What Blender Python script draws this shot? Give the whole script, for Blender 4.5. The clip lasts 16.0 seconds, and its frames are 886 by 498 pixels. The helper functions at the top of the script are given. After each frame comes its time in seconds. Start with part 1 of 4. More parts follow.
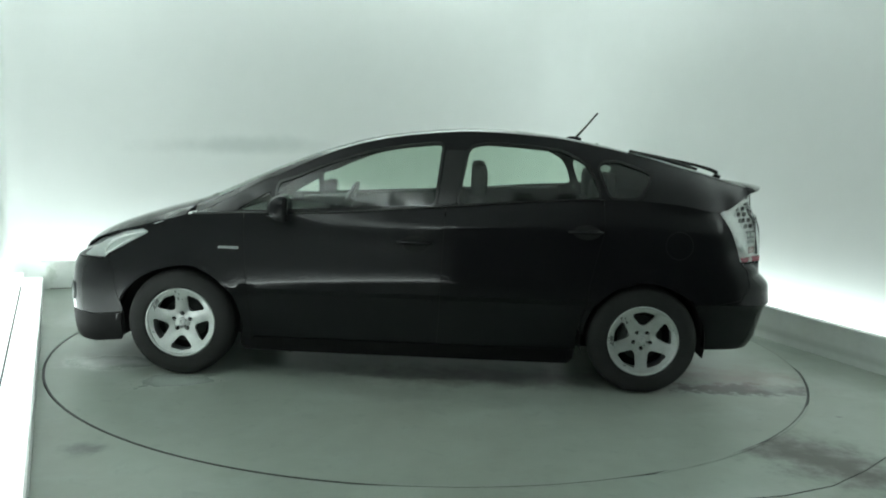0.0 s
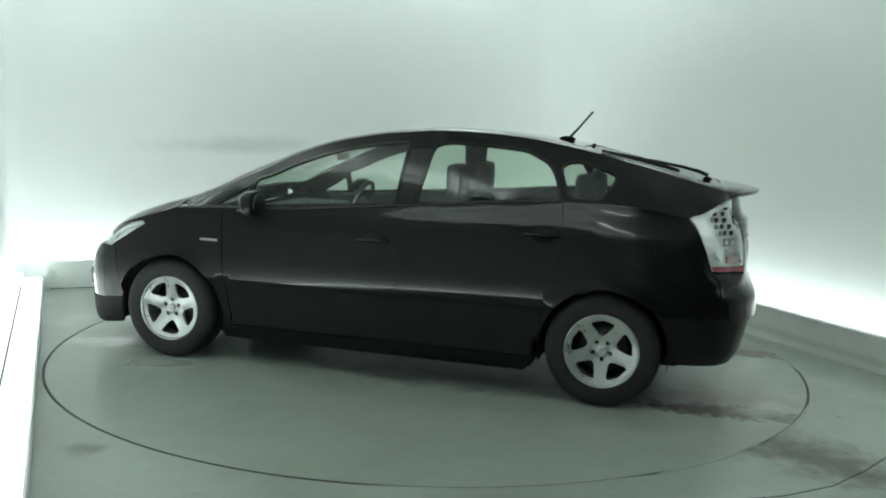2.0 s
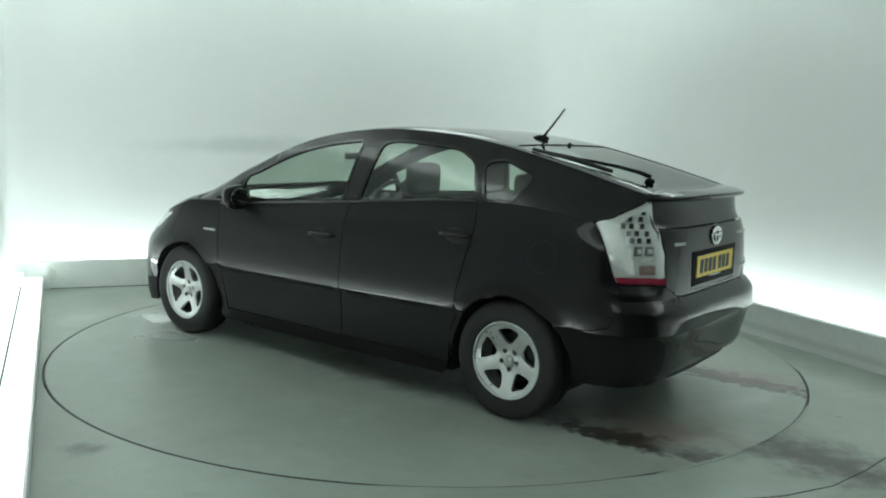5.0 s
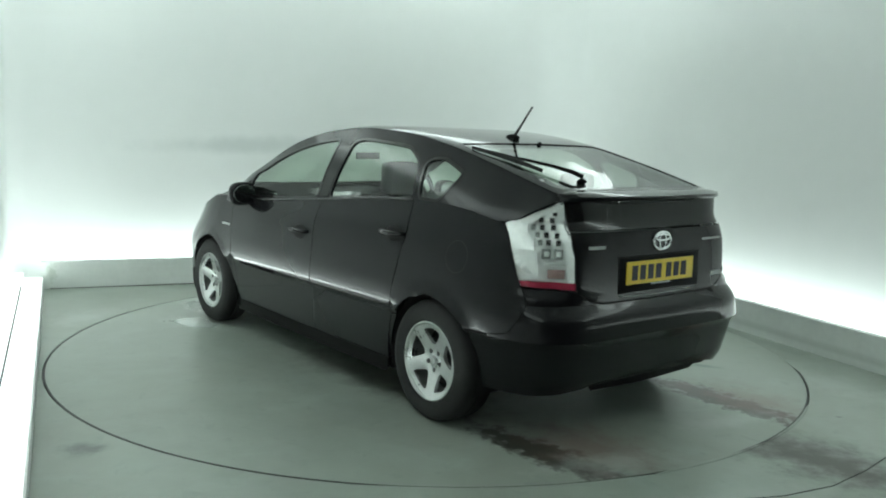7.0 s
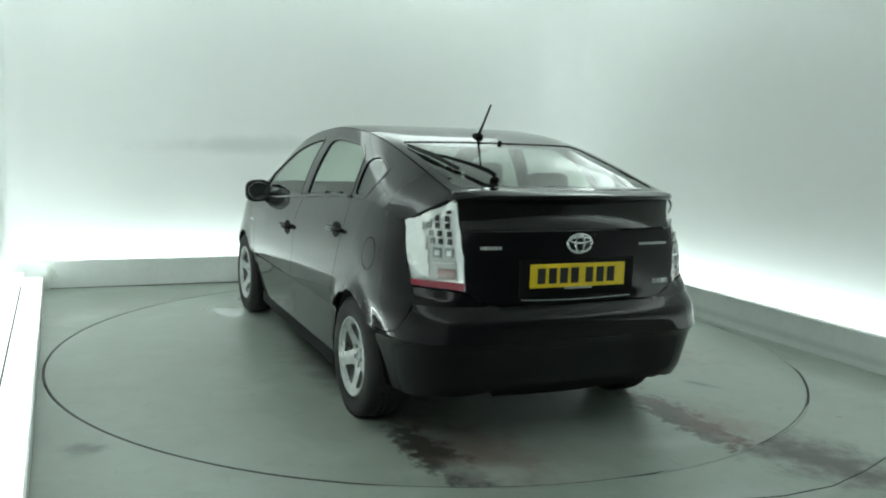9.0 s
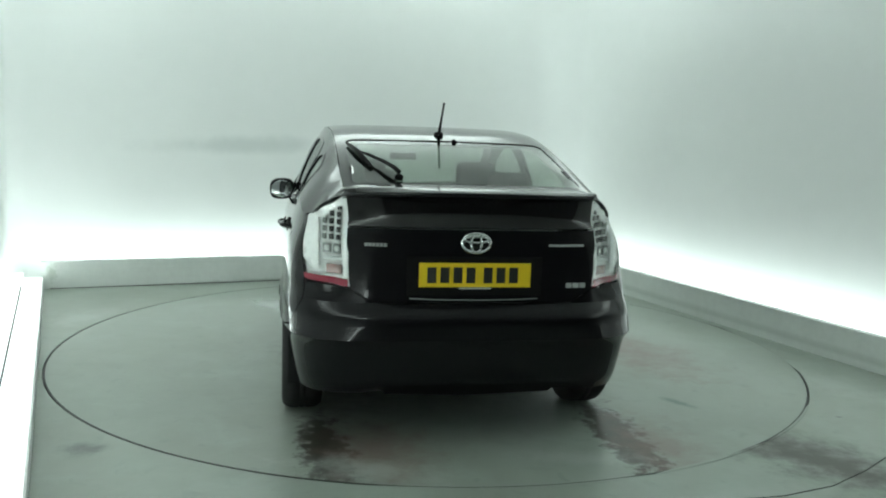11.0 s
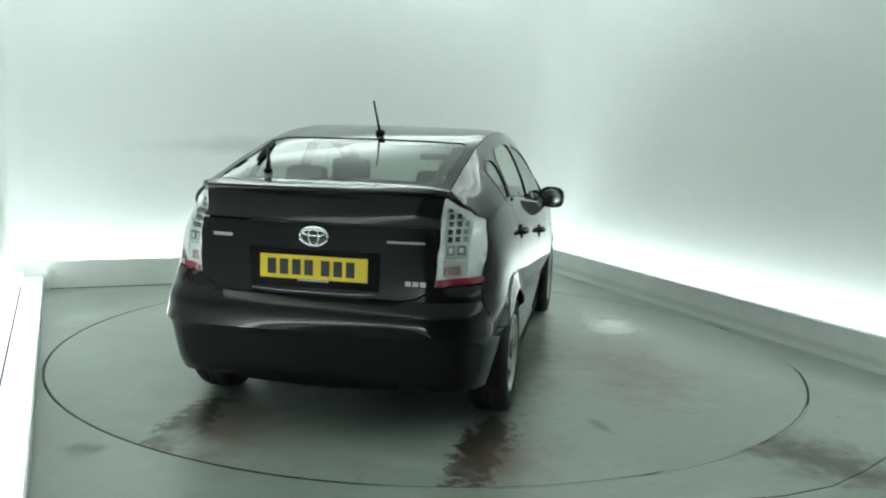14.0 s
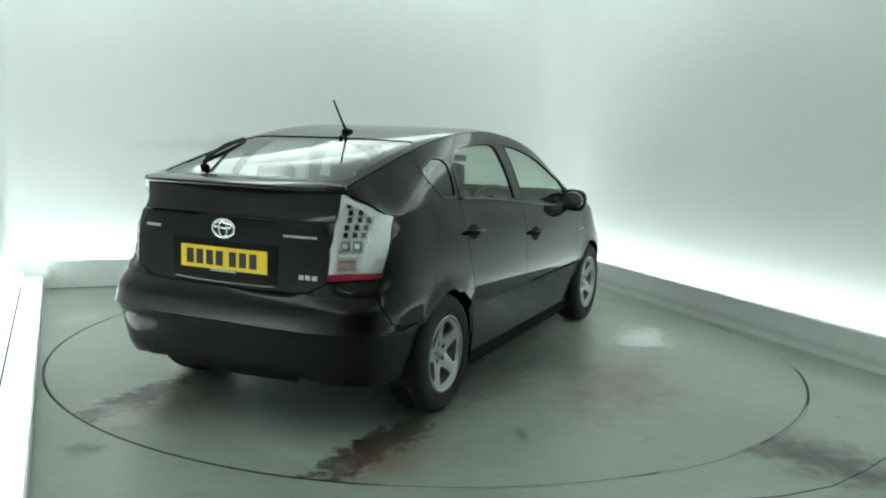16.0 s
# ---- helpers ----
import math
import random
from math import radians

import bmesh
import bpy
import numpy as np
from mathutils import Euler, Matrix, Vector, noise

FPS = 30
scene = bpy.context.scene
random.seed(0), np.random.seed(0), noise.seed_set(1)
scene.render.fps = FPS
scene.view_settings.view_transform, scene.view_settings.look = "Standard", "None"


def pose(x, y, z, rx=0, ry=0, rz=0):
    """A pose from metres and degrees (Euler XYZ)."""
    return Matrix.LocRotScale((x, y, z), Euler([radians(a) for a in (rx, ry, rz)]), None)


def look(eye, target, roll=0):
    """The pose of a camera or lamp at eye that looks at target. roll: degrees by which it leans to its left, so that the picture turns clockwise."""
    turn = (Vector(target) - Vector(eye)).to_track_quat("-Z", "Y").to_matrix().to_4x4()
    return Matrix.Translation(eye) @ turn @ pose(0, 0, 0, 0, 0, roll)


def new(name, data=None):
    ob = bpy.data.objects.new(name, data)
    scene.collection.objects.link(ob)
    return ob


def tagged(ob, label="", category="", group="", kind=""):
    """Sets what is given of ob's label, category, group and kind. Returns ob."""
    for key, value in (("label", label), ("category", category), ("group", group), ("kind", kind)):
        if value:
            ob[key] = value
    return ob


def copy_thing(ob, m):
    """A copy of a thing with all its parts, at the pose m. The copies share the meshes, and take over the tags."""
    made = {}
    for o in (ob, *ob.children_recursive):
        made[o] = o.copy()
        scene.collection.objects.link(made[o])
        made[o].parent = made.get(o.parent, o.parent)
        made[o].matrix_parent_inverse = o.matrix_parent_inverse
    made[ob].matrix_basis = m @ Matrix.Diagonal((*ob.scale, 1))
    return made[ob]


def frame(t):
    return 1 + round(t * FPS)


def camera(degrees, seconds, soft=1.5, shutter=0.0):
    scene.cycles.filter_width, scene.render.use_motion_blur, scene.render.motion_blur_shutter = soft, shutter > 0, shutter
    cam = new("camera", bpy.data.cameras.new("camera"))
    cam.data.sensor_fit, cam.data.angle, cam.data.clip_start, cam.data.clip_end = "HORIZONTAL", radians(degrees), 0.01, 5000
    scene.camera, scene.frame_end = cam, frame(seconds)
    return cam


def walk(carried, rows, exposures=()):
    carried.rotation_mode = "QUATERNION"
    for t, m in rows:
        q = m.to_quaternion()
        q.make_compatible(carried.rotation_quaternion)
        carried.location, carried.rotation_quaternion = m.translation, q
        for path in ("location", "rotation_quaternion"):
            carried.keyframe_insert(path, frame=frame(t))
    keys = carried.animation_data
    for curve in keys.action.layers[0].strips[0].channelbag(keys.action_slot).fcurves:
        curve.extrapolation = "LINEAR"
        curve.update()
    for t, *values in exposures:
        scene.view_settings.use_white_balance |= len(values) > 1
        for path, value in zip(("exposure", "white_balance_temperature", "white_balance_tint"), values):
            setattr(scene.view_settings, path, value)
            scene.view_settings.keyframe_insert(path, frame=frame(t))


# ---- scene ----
cam = camera(54.67, 16.0, soft=2.0)
EYE = (0.0, -5.871, 1.4696)
AIM = (EYE[0] + 0.01261, EYE[1] + 0.99086, EYE[2] - 0.13432)
walk(cam, [(0, look(EYE, AIM, 1.928)), (16, look(EYE, AIM, 1.928))], exposures=[(0, 0.0), (16, 0.0)])

# ---- light ----
TURN = 22.9                                   # the room's turn against the camera's axes
ROOM = pose(0, 0, 0, 0, 0, TURN)
KERB_L, KERB_R, KERB_B, KERB_F = -2.49, 2.54, 2.72, -5.75
KERB_H, TROUGH = 0.245, 0.30
WALL_L, WALL_R, WALL_B, WALL_F = KERB_L - TROUGH, KERB_R + TROUGH, KERB_B + TROUGH, -6.3
CEIL = 3.25

world = bpy.data.worlds.new("world")
scene.world = world
world.use_nodes = True
world.node_tree.nodes["Background"].inputs[0].default_value = (0.02, 0.022, 0.021, 1)
world.node_tree.nodes["Background"].inputs[1].default_value = 0.2


def strip_lamp(name, x0, y0, x1, y1, z, watts, wide=0.14, up=True, tilt=0.0):
    """A long lamp from one floor point to another in the room's axes."""
    data = bpy.data.lights.new(name, "AREA")
    data.shape, data.size, data.size_y = "RECTANGLE", math.hypot(x1 - x0, y1 - y0), wide
    data.energy, data.color = watts * data.size, (0.87, 1.0, 0.965)
    ob = new(name, data)
    turn = math.degrees(math.atan2(y1 - y0, x1 - x0))
    ob.matrix_world = ROOM @ pose((x0 + x1) / 2, (y0 + y1) / 2, z, 0, 0, turn) @ pose(0, 0, 0, (180 if up else 0) + tilt)
    return ob


LOW, HIGH = 4.1, 5.9
mid = TROUGH / 2
strip_lamp("cove_lamp", KERB_L, KERB_B + mid, KERB_R, KERB_B + mid, 0.12, LOW)
strip_lamp("cove_lamp", WALL_L + 0.075, KERB_F, WALL_L + 0.075, KERB_B, 0.116, LOW * 1.1, 0.13)
strip_lamp("cove_lamp", WALL_R - mid, KERB_F, WALL_R - mid, KERB_B, 0.12, LOW)
# hidden lamps along the tops of the walls, shining at the ceiling
strip_lamp("cornice_lamp", KERB_L, WALL_B - 0.12, KERB_R - 0.45, WALL_B - 0.12, CEIL - 0.35, HIGH, 0.12)
strip_lamp("cornice_lamp", WALL_L + 0.12, KERB_F, WALL_L + 0.12, KERB_B, CEIL - 0.35, HIGH, 0.12)
strip_lamp("cornice_lamp", WALL_R - 0.12, KERB_F, WALL_R - 0.12, KERB_B - 0.45, CEIL - 0.35, HIGH, 0.12)
# one bare tube over the camera's end of the room
strip_lamp("tube_lamp", -2.62, -4.74, -2.36, -5.24, CEIL - 0.05, 3.0, 0.03, False)


# ---- materials ----
def material(name, colour, rough=0.5, metal=0.0, coat=0.0, spec=0.5, noise_scale=0.0, vary=0.1, bump=0.0, bump_scale=0.0, rough_vary=0.0):
    m = bpy.data.materials.new(name)
    m.use_nodes = True
    nt = m.node_tree
    b = nt.nodes["Principled BSDF"]
    b.inputs["Base Color"].default_value = (*colour, 1)
    b.inputs["Roughness"].default_value, b.inputs["Metallic"].default_value = rough, metal
    b.inputs["Coat Weight"].default_value, b.inputs["Coat Roughness"].default_value = coat, 0.04
    b.inputs["Specular IOR Level"].default_value = spec
    if noise_scale:
        tc = nt.nodes.new("ShaderNodeTexCoord")
        n1 = nt.nodes.new("ShaderNodeTexNoise")
        n1.inputs["Scale"].default_value, n1.inputs["Detail"].default_value = noise_scale, 4
        n2 = nt.nodes.new("ShaderNodeTexNoise")
        n2.inputs["Scale"].default_value, n2.inputs["Detail"].default_value = noise_scale * 9, 3
        nt.links.new(tc.outputs["Object"], n1.inputs["Vector"])
        nt.links.new(tc.outputs["Object"], n2.inputs["Vector"])
        add = nt.nodes.new("ShaderNodeMath")
        add.operation = "MULTIPLY_ADD"
        add.inputs[1].default_value = 0.35
        nt.links.new(n2.outputs["Fac"], add.inputs[0])
        nt.links.new(n1.outputs["Fac"], add.inputs[2])
        ramp = nt.nodes.new("ShaderNodeMapRange")
        ramp.inputs["From Min"].default_value, ramp.inputs["From Max"].default_value = 0.4, 0.95
        ramp.inputs["To Min"].default_value, ramp.inputs["To Max"].default_value = 1 - vary, 1 + vary
        nt.links.new(add.outputs[0], ramp.inputs["Value"])
        mix = nt.nodes.new("ShaderNodeVectorMath")
        mix.operation = "SCALE"
        mix.inputs[0].default_value = colour
        nt.links.new(ramp.outputs[0], mix.inputs["Scale"])
        nt.links.new(mix.outputs[0], b.inputs["Base Color"])
        if rough_vary:
            rr = nt.nodes.new("ShaderNodeMapRange")
            rr.inputs["From Min"].default_value, rr.inputs["From Max"].default_value = 0.4, 0.95
            rr.inputs["To Min"].default_value, rr.inputs["To Max"].default_value = max(0.02, rough - rough_vary), rough + rough_vary
            nt.links.new(add.outputs[0], rr.inputs["Value"])
            nt.links.new(rr.outputs[0], b.inputs["Roughness"])
    if bump:
        tc = nt.nodes.new("ShaderNodeTexCoord")
        n3 = nt.nodes.new("ShaderNodeTexNoise")
        n3.inputs["Scale"].default_value, n3.inputs["Detail"].default_value = bump_scale, 4
        nt.links.new(tc.outputs["Object"], n3.inputs["Vector"])
        bp = nt.nodes.new("ShaderNodeBump")
        bp.inputs["Strength"].default_value, bp.inputs["Distance"].default_value = bump, 0.01
        nt.links.new(n3.outputs["Fac"], bp.inputs["Height"])
        nt.links.new(bp.outputs[0], b.inputs["Normal"])
    return m


def blob(nt, coord, cx, cy, rx, ry, turn, edge_noise, seed, crisp=1.15):
    """The mask of a stain or other patch with a ragged edge: 1 inside, 0 outside, round (cx, cy) on the floor."""
    mp = nt.nodes.new("ShaderNodeMapping")
    mp.vector_type = "TEXTURE"
    mp.inputs["Location"].default_value = (cx, cy, 0)
    mp.inputs["Rotation"].default_value = (0, 0, radians(turn))
    mp.inputs["Scale"].default_value = (rx, ry, 1)
    nt.links.new(coord, mp.inputs["Vector"])
    ln = nt.nodes.new("ShaderNodeVectorMath")
    ln.operation = "LENGTH"
    nt.links.new(mp.outputs[0], ln.inputs[0])
    nz = nt.nodes.new("ShaderNodeTexNoise")
    nz.noise_dimensions = "4D"
    nz.inputs["W"].default_value, nz.inputs["Scale"].default_value, nz.inputs["Detail"].default_value = seed, edge_noise, 6
    nz.inputs["Roughness"].default_value = 0.65
    nt.links.new(coord, nz.inputs["Vector"])
    ma = nt.nodes.new("ShaderNodeMath")
    ma.operation = "MULTIPLY_ADD"
    ma.inputs[1].default_value = 2.2
    nt.links.new(nz.outputs["Fac"], ma.inputs[0])
    nt.links.new(ln.outputs["Value"], ma.inputs[2])
    mr = nt.nodes.new("ShaderNodeMapRange")
    mr.interpolation_type = "SMOOTHSTEP"
    mr.inputs["From Min"].default_value, mr.inputs["From Max"].default_value = crisp, 3.4 - crisp
    mr.inputs["To Min"].default_value, mr.inputs["To Max"].default_value = 1, 0
    nt.links.new(ma.outputs[0], mr.inputs["Value"])
    return mr.outputs[0]


def floor_paint(name, stains):
    """Grey-green floor paint, glossy with damp and worn patches; stains, some of them painted sheen or shade: (cx, cy,
    rx, ry, turn, colour, strength, roughness or None).
    """
    m = material(name, (0.325, 0.372, 0.327), 0.34, noise_scale=0.9, vary=0.15, rough_vary=0.045, bump=0.05, bump_scale=30)
    nt = m.node_tree
    b = nt.nodes["Principled BSDF"]
    tc = nt.nodes.new("ShaderNodeTexCoord")
    col, rgh = b.inputs["Base Color"].links[0].from_socket, b.inputs["Roughness"].links[0].from_socket
    for scale, lo, hi, tint in ((0.8, 0.46, 0.75, (0.24, 0.25, 0.21)), (2.6, 0.52, 0.80, (0.36, 0.43, 0.385)), (9.0, 0.60, 0.80, (0.23, 0.27, 0.24))):
        wn = nt.nodes.new("ShaderNodeTexNoise")                   # worn and dirty zones
        wn.inputs["Scale"].default_value, wn.inputs["Detail"].default_value, wn.inputs["Distortion"].default_value = scale, 5, 0.6
        nt.links.new(tc.outputs["Object"], wn.inputs["Vector"])
        wr = nt.nodes.new("ShaderNodeMapRange")
        wr.inputs["From Min"].default_value, wr.inputs["From Max"].default_value, wr.inputs["To Max"].default_value = lo, hi, 0.72
        nt.links.new(wn.outputs["Fac"], wr.inputs["Value"])
        wm = nt.nodes.new("ShaderNodeMix")
        wm.data_type = "RGBA"
        wm.inputs["B"].default_value = (*tint, 1)
        nt.links.new(wr.outputs[0], wm.inputs["Factor"])
        nt.links.new(col, wm.inputs["A"])
        col = wm.outputs["Result"]
    for i, (cx, cy, rx, ry, turn, colour, strength, rough) in enumerate(stains):
        mask = blob(nt, tc.outputs["Object"], cx, cy, rx, ry, turn, 13.0 if colour == BROWN else 7.0, i * 3.7, 1.5 if colour == BROWN else 1.1)
        sc = nt.nodes.new("ShaderNodeMath")
        sc.operation = "MULTIPLY"
        sc.inputs[1].default_value = strength
        nt.links.new(mask, sc.inputs[0])
        mx = nt.nodes.new("ShaderNodeMix")
        mx.data_type = "RGBA"
        mx.inputs["B"].default_value = (*colour, 1)
        nt.links.new(sc.outputs[0], mx.inputs["Factor"])
        nt.links.new(col, mx.inputs["A"])
        col = mx.outputs["Result"]
        if rough is not None:
            mf = nt.nodes.new("ShaderNodeMix")
            mf.inputs["B"].default_value = rough
            nt.links.new(mask, mf.inputs["Factor"])
            nt.links.new(rgh, mf.inputs["A"])
            rgh = mf.outputs["Result"]
    nt.links.new(col, b.inputs["Base Color"])
    nt.links.new(rgh, b.inputs["Roughness"])
    return m


def pane(name, tint, gloss_rough=0.0, milk=0.0, gloss=0.055):
    """Thin tinted glass: clear with a Fresnel gloss."""
    m = bpy.data.materials.new(name)
    m.use_nodes = True
    nt = m.node_tree
    nt.nodes.remove(nt.nodes["Principled BSDF"])
    tr, gl = nt.nodes.new("ShaderNodeBsdfTransparent"), nt.nodes.new("ShaderNodeBsdfGlossy")
    tr.inputs[0].default_value, gl.inputs["Roughness"].default_value = (*tint, 1), gloss_rough
    lw, mx = nt.nodes.new("ShaderNodeLayerWeight"), nt.nodes.new("ShaderNodeMixShader")
    pw, sc = nt.nodes.new("ShaderNodeMath"), nt.nodes.new("ShaderNodeMath")
    lw.inputs[0].default_value = 0.5
    pw.operation, pw.inputs[1].default_value = "POWER", 4.5
    sc.operation, sc.inputs[1].default_value, sc.inputs[2].default_value = "MULTIPLY_ADD", 0.80, gloss
    nt.links.new(lw.outputs["Facing"], pw.inputs[0])
    nt.links.new(pw.outputs[0], sc.inputs[0])
    nt.links.new(sc.outputs[0], mx.inputs[0])
    body = tr.outputs[0]
    if milk:
        df, mm = nt.nodes.new("ShaderNodeBsdfDiffuse"), nt.nodes.new("ShaderNodeMixShader")
        df.inputs[0].default_value, mm.inputs[0].default_value = (0.9, 0.92, 0.91, 1), milk
        nt.links.new(body, mm.inputs[1])
        nt.links.new(df.outputs[0], mm.inputs[2])
        body = mm.outputs[0]
    nt.links.new(body, mx.inputs[1])
    nt.links.new(gl.outputs[0], mx.inputs[2])
    nt.links.new(mx.outputs[0], nt.nodes["Material Output"].inputs[0])
    return m


def glow(name, colour, strength):
    m = material(name, (0.9, 0.9, 0.9), 0.4)
    b = m.node_tree.nodes["Principled BSDF"]
    b.inputs["Emission Color"].default_value, b.inputs["Emission Strength"].default_value = (*colour, 1), strength
    return m


BROWN, DARK, RUST, PALE, WET_GLINT = (0.032, 0.024, 0.017), (0.09, 0.10, 0.09), (0.20, 0.115, 0.095), (0.50, 0.55, 0.52), (0.74, 0.78, 0.75)
M_WALL = material("white_wall_paint", (0.80, 0.82, 0.81), 0.75, noise_scale=0.7, vary=0.025)
M_CEIL = material("ceiling_paint", (0.78, 0.80, 0.79), 0.8, noise_scale=0.8, vary=0.04)
M_DOOR = material("grey_shutter", (0.05, 0.052, 0.052), 0.5, noise_scale=2.0, vary=0.1)
M_KERB = material("kerb_paint", (0.76, 0.79, 0.765), 0.45, noise_scale=2.2, vary=0.10, bump=0.05, bump_scale=25)
M_COVER = glow("lit_diffuser", (0.88, 1.0, 0.96), 1.1)
M_PIT = material("pit_concrete", (0.05, 0.05, 0.05), 0.9)
M_FLOOR = floor_paint("floor_paint", [
    (1.87, -2.0, 0.80, 0.32, -48, (0.055, 0.05, 0.042), 1.0, 0.29), (2.45, 0.45, 0.9, 0.10, -67, (0.16, 0.19, 0.16), 0.5, None), (2.26, -1.36, 0.03, 0.02, 0, (0.02, 0.02, 0.02), 1.0, None),
    (-1.565, -2.144, 0.12, 0.12, 20, (0.13, 0.15, 0.135), 1.0, None), (2.5, -0.7, 0.5, 0.25, -60, PALE, 0.4, 0.29), (0.2, -2.62, 0.6, 0.06, 5, BROWN, 0.5, None),
    (1.3, -2.5, 0.5, 0.15, 20, PALE, 0.35, 0.29), (-2.6, 0.5, 0.4, 0.2, 70, PALE, 0.25, 0.29)])
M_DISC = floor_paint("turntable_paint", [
    (-1.98, 0.80, 0.80, 0.19, 4, BROWN, 0.95, 0.30), (-1.92, -0.66, 0.85, 0.19, -2, BROWN, 0.95, 0.30), (-2.0, 0.55, 0.5, 0.30, 5, RUST, 0.65, 0.29),
    (-2.0, -0.80, 0.5, 0.25, -5, RUST, 0.6, 0.29), (-0.3, -1.40, 0.80, 0.40, 10, RUST, 0.7, 0.29), (-1.40, -1.20, 0.15, 0.05, 30, (0.10, 0.17, 0.14), 0.8, None),
    # wet spots, their bright reflections painted in as pale colour
    (1.04, -1.26, 0.45, 0.24, 10, WET_GLINT, 0.85, 0.14), (1.40, 1.13, 0.32, 0.15, 20, PALE, 0.8, 0.14), (-2.2, 0.65, 0.40, 0.16, 70, PALE, 0.5, 0.29),
    (1.88, 0.78, 0.36, 0.18, 12, WET_GLINT, 1.0, 0.10), (-2.15, -0.35, 0.35, 0.12, 80, PALE, 0.35, 0.29),
    # brown wet floor beside the wheels, with the car's shade put into the colour
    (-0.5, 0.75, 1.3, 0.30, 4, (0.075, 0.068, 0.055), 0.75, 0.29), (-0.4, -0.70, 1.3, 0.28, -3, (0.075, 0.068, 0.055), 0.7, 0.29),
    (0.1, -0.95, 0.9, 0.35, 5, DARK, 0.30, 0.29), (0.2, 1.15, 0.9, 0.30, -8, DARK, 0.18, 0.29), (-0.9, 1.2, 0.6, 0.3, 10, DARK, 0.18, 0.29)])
M_STEEL = material("worn_steel", (0.03, 0.032, 0.03), 0.5)
M_PAINT = material("black_car_paint", (0.004, 0.004, 0.005), 0.5, coat=1.0, spec=0.06)
M_PAINT.node_tree.nodes["Principled BSDF"].inputs["Coat IOR"].default_value = 1.34
M_BLACK = material("black_plastic", (0.006, 0.006, 0.006), 0.6, spec=0.1, noise_scale=30, vary=0.2)
M_GLOSSBLACK = material("gloss_black_trim", (0.006, 0.006, 0.006), 0.08)
M_VOID = material("dark_lining", (0.006, 0.006, 0.006), 0.9)
M_RUBBER = material("tyre_rubber", (0.009, 0.009, 0.009), 0.75, noise_scale=20, vary=0.25, bump=0.2, bump_scale=120)
M_ALLOY = material("silver_alloy", (0.45, 0.47, 0.46), 0.32, 0.6, noise_scale=9, vary=0.2, rough_vary=0.08)
M_CHROME = material("chrome", (0.80, 0.82, 0.82), 0.10, 1.0)
M_SILVER = material("silver_lettering", (0.46, 0.48, 0.47), 0.35)
M_LENS = pane("clear_lens", (0.98, 0.99, 0.985), 0.02, 0.02)
M_LAMPBOX = material("white_lamp_reflector", (0.95, 0.97, 0.96), 0.25, 0.08, coat=0.6, noise_scale=50, vary=0.06)
M_HEADBOX = material("headlight_reflector", (0.62, 0.65, 0.64), 0.3, 0.2)
M_HEADLENS = pane("clear_headlight_lens", (0.95, 0.97, 0.96), 0.02, 0.05)
M_GREYLED = material("grey_led_cells", (0.27, 0.29, 0.28), 0.25, 0.3)
M_DARKLED = material("dark_led_cells", (0.012, 0.014, 0.013), 0.5, spec=0.2)
M_RED = material("red_lens", (0.27, 0.022, 0.045), 0.15, coat=0.6)
M_DULLRED = material("dull_red_lens", (0.34, 0.22, 0.21), 0.2, coat=0.6, noise_scale=60, vary=0.25)
M_PLATE = material("yellow_plate", (0.78, 0.56, 0.02), 0.35, noise_scale=15, vary=0.05)
M_INK = material("black_ink", (0.012, 0.012, 0.012), 0.5)
M_PALELED = material("pale_reversing_lens", (0.62, 0.66, 0.64), 0.2, coat=0.6)
M_QUARTERGLASS = pane("quarter_window_glass", (0.52, 0.59, 0.54), gloss=0.08)
M_GLASS = pane("tinted_window_glass", (0.72, 0.81, 0.74), gloss=0.07)
M_REARGLASS = pane("rear_window_glass", (0.49, 0.56, 0.505), gloss=0.13)
M_SEAT = material("grey_seat_cloth", (0.060, 0.064, 0.062), 0.85, noise_scale=25, vary=0.15, bump=0.2, bump_scale=200)
M_CABIN = material("dark_cabin_plastic", (0.035, 0.038, 0.036), 0.6, noise_scale=10, vary=0.15)
M_HEADLINER = material("pale_headliner", (0.30, 0.31, 0.29), 0.9, noise_scale=20, vary=0.06)
M_DISCBRAKE = material("brake_steel", (0.045, 0.05, 0.047), 0.5, 0.4, noise_scale=30, vary=0.3)
M_MIRROR = material("mirror_glass", (0.40, 0.42, 0.42), 0.03, 1.0)


# ---- mesh helpers ----
def mesh_from(bm, name, mat, smooth=True):
    me = bpy.data.meshes.new(name)
    bm.to_mesh(me)
    bm.free()
    for f in me.polygons:
        f.use_smooth = smooth
    for one in (mat if isinstance(mat, (list, tuple)) else [mat]):
        me.materials.append(one)
    return me


def part(name, bm, mat, parent=None, label="", smooth=True):
    ob = new(name, mesh_from(bm, name, mat, smooth))
    if parent is not None:
        ob.parent = parent
    if label:
        tagged(ob, label)
    return ob


def box(bm, x0, x1, y0, y1, z0, z1, m=None, bevel=0.0):
    made = bmesh.ops.create_cube(bm, size=1, matrix=(m or Matrix()) @ Matrix.LocRotScale(((x0 + x1) / 2, (y0 + y1) / 2, (z0 + z1) / 2), None, (abs(x1 - x0), abs(y1 - y0), abs(z1 - z0))))
    if bevel:
        edges = list({e for v in made["verts"] for e in v.link_edges})
        bmesh.ops.bevel(bm, geom=edges, offset=bevel, segments=2, affect="EDGES", profile=0.6)
    return bm


def ball(bm, c, r, seg=20, m=None):
    bmesh.ops.create_uvsphere(bm, u_segments=seg, v_segments=seg // 2, radius=1, matrix=(m or Matrix()) @ Matrix.LocRotScale(c, None, r))
    return bm


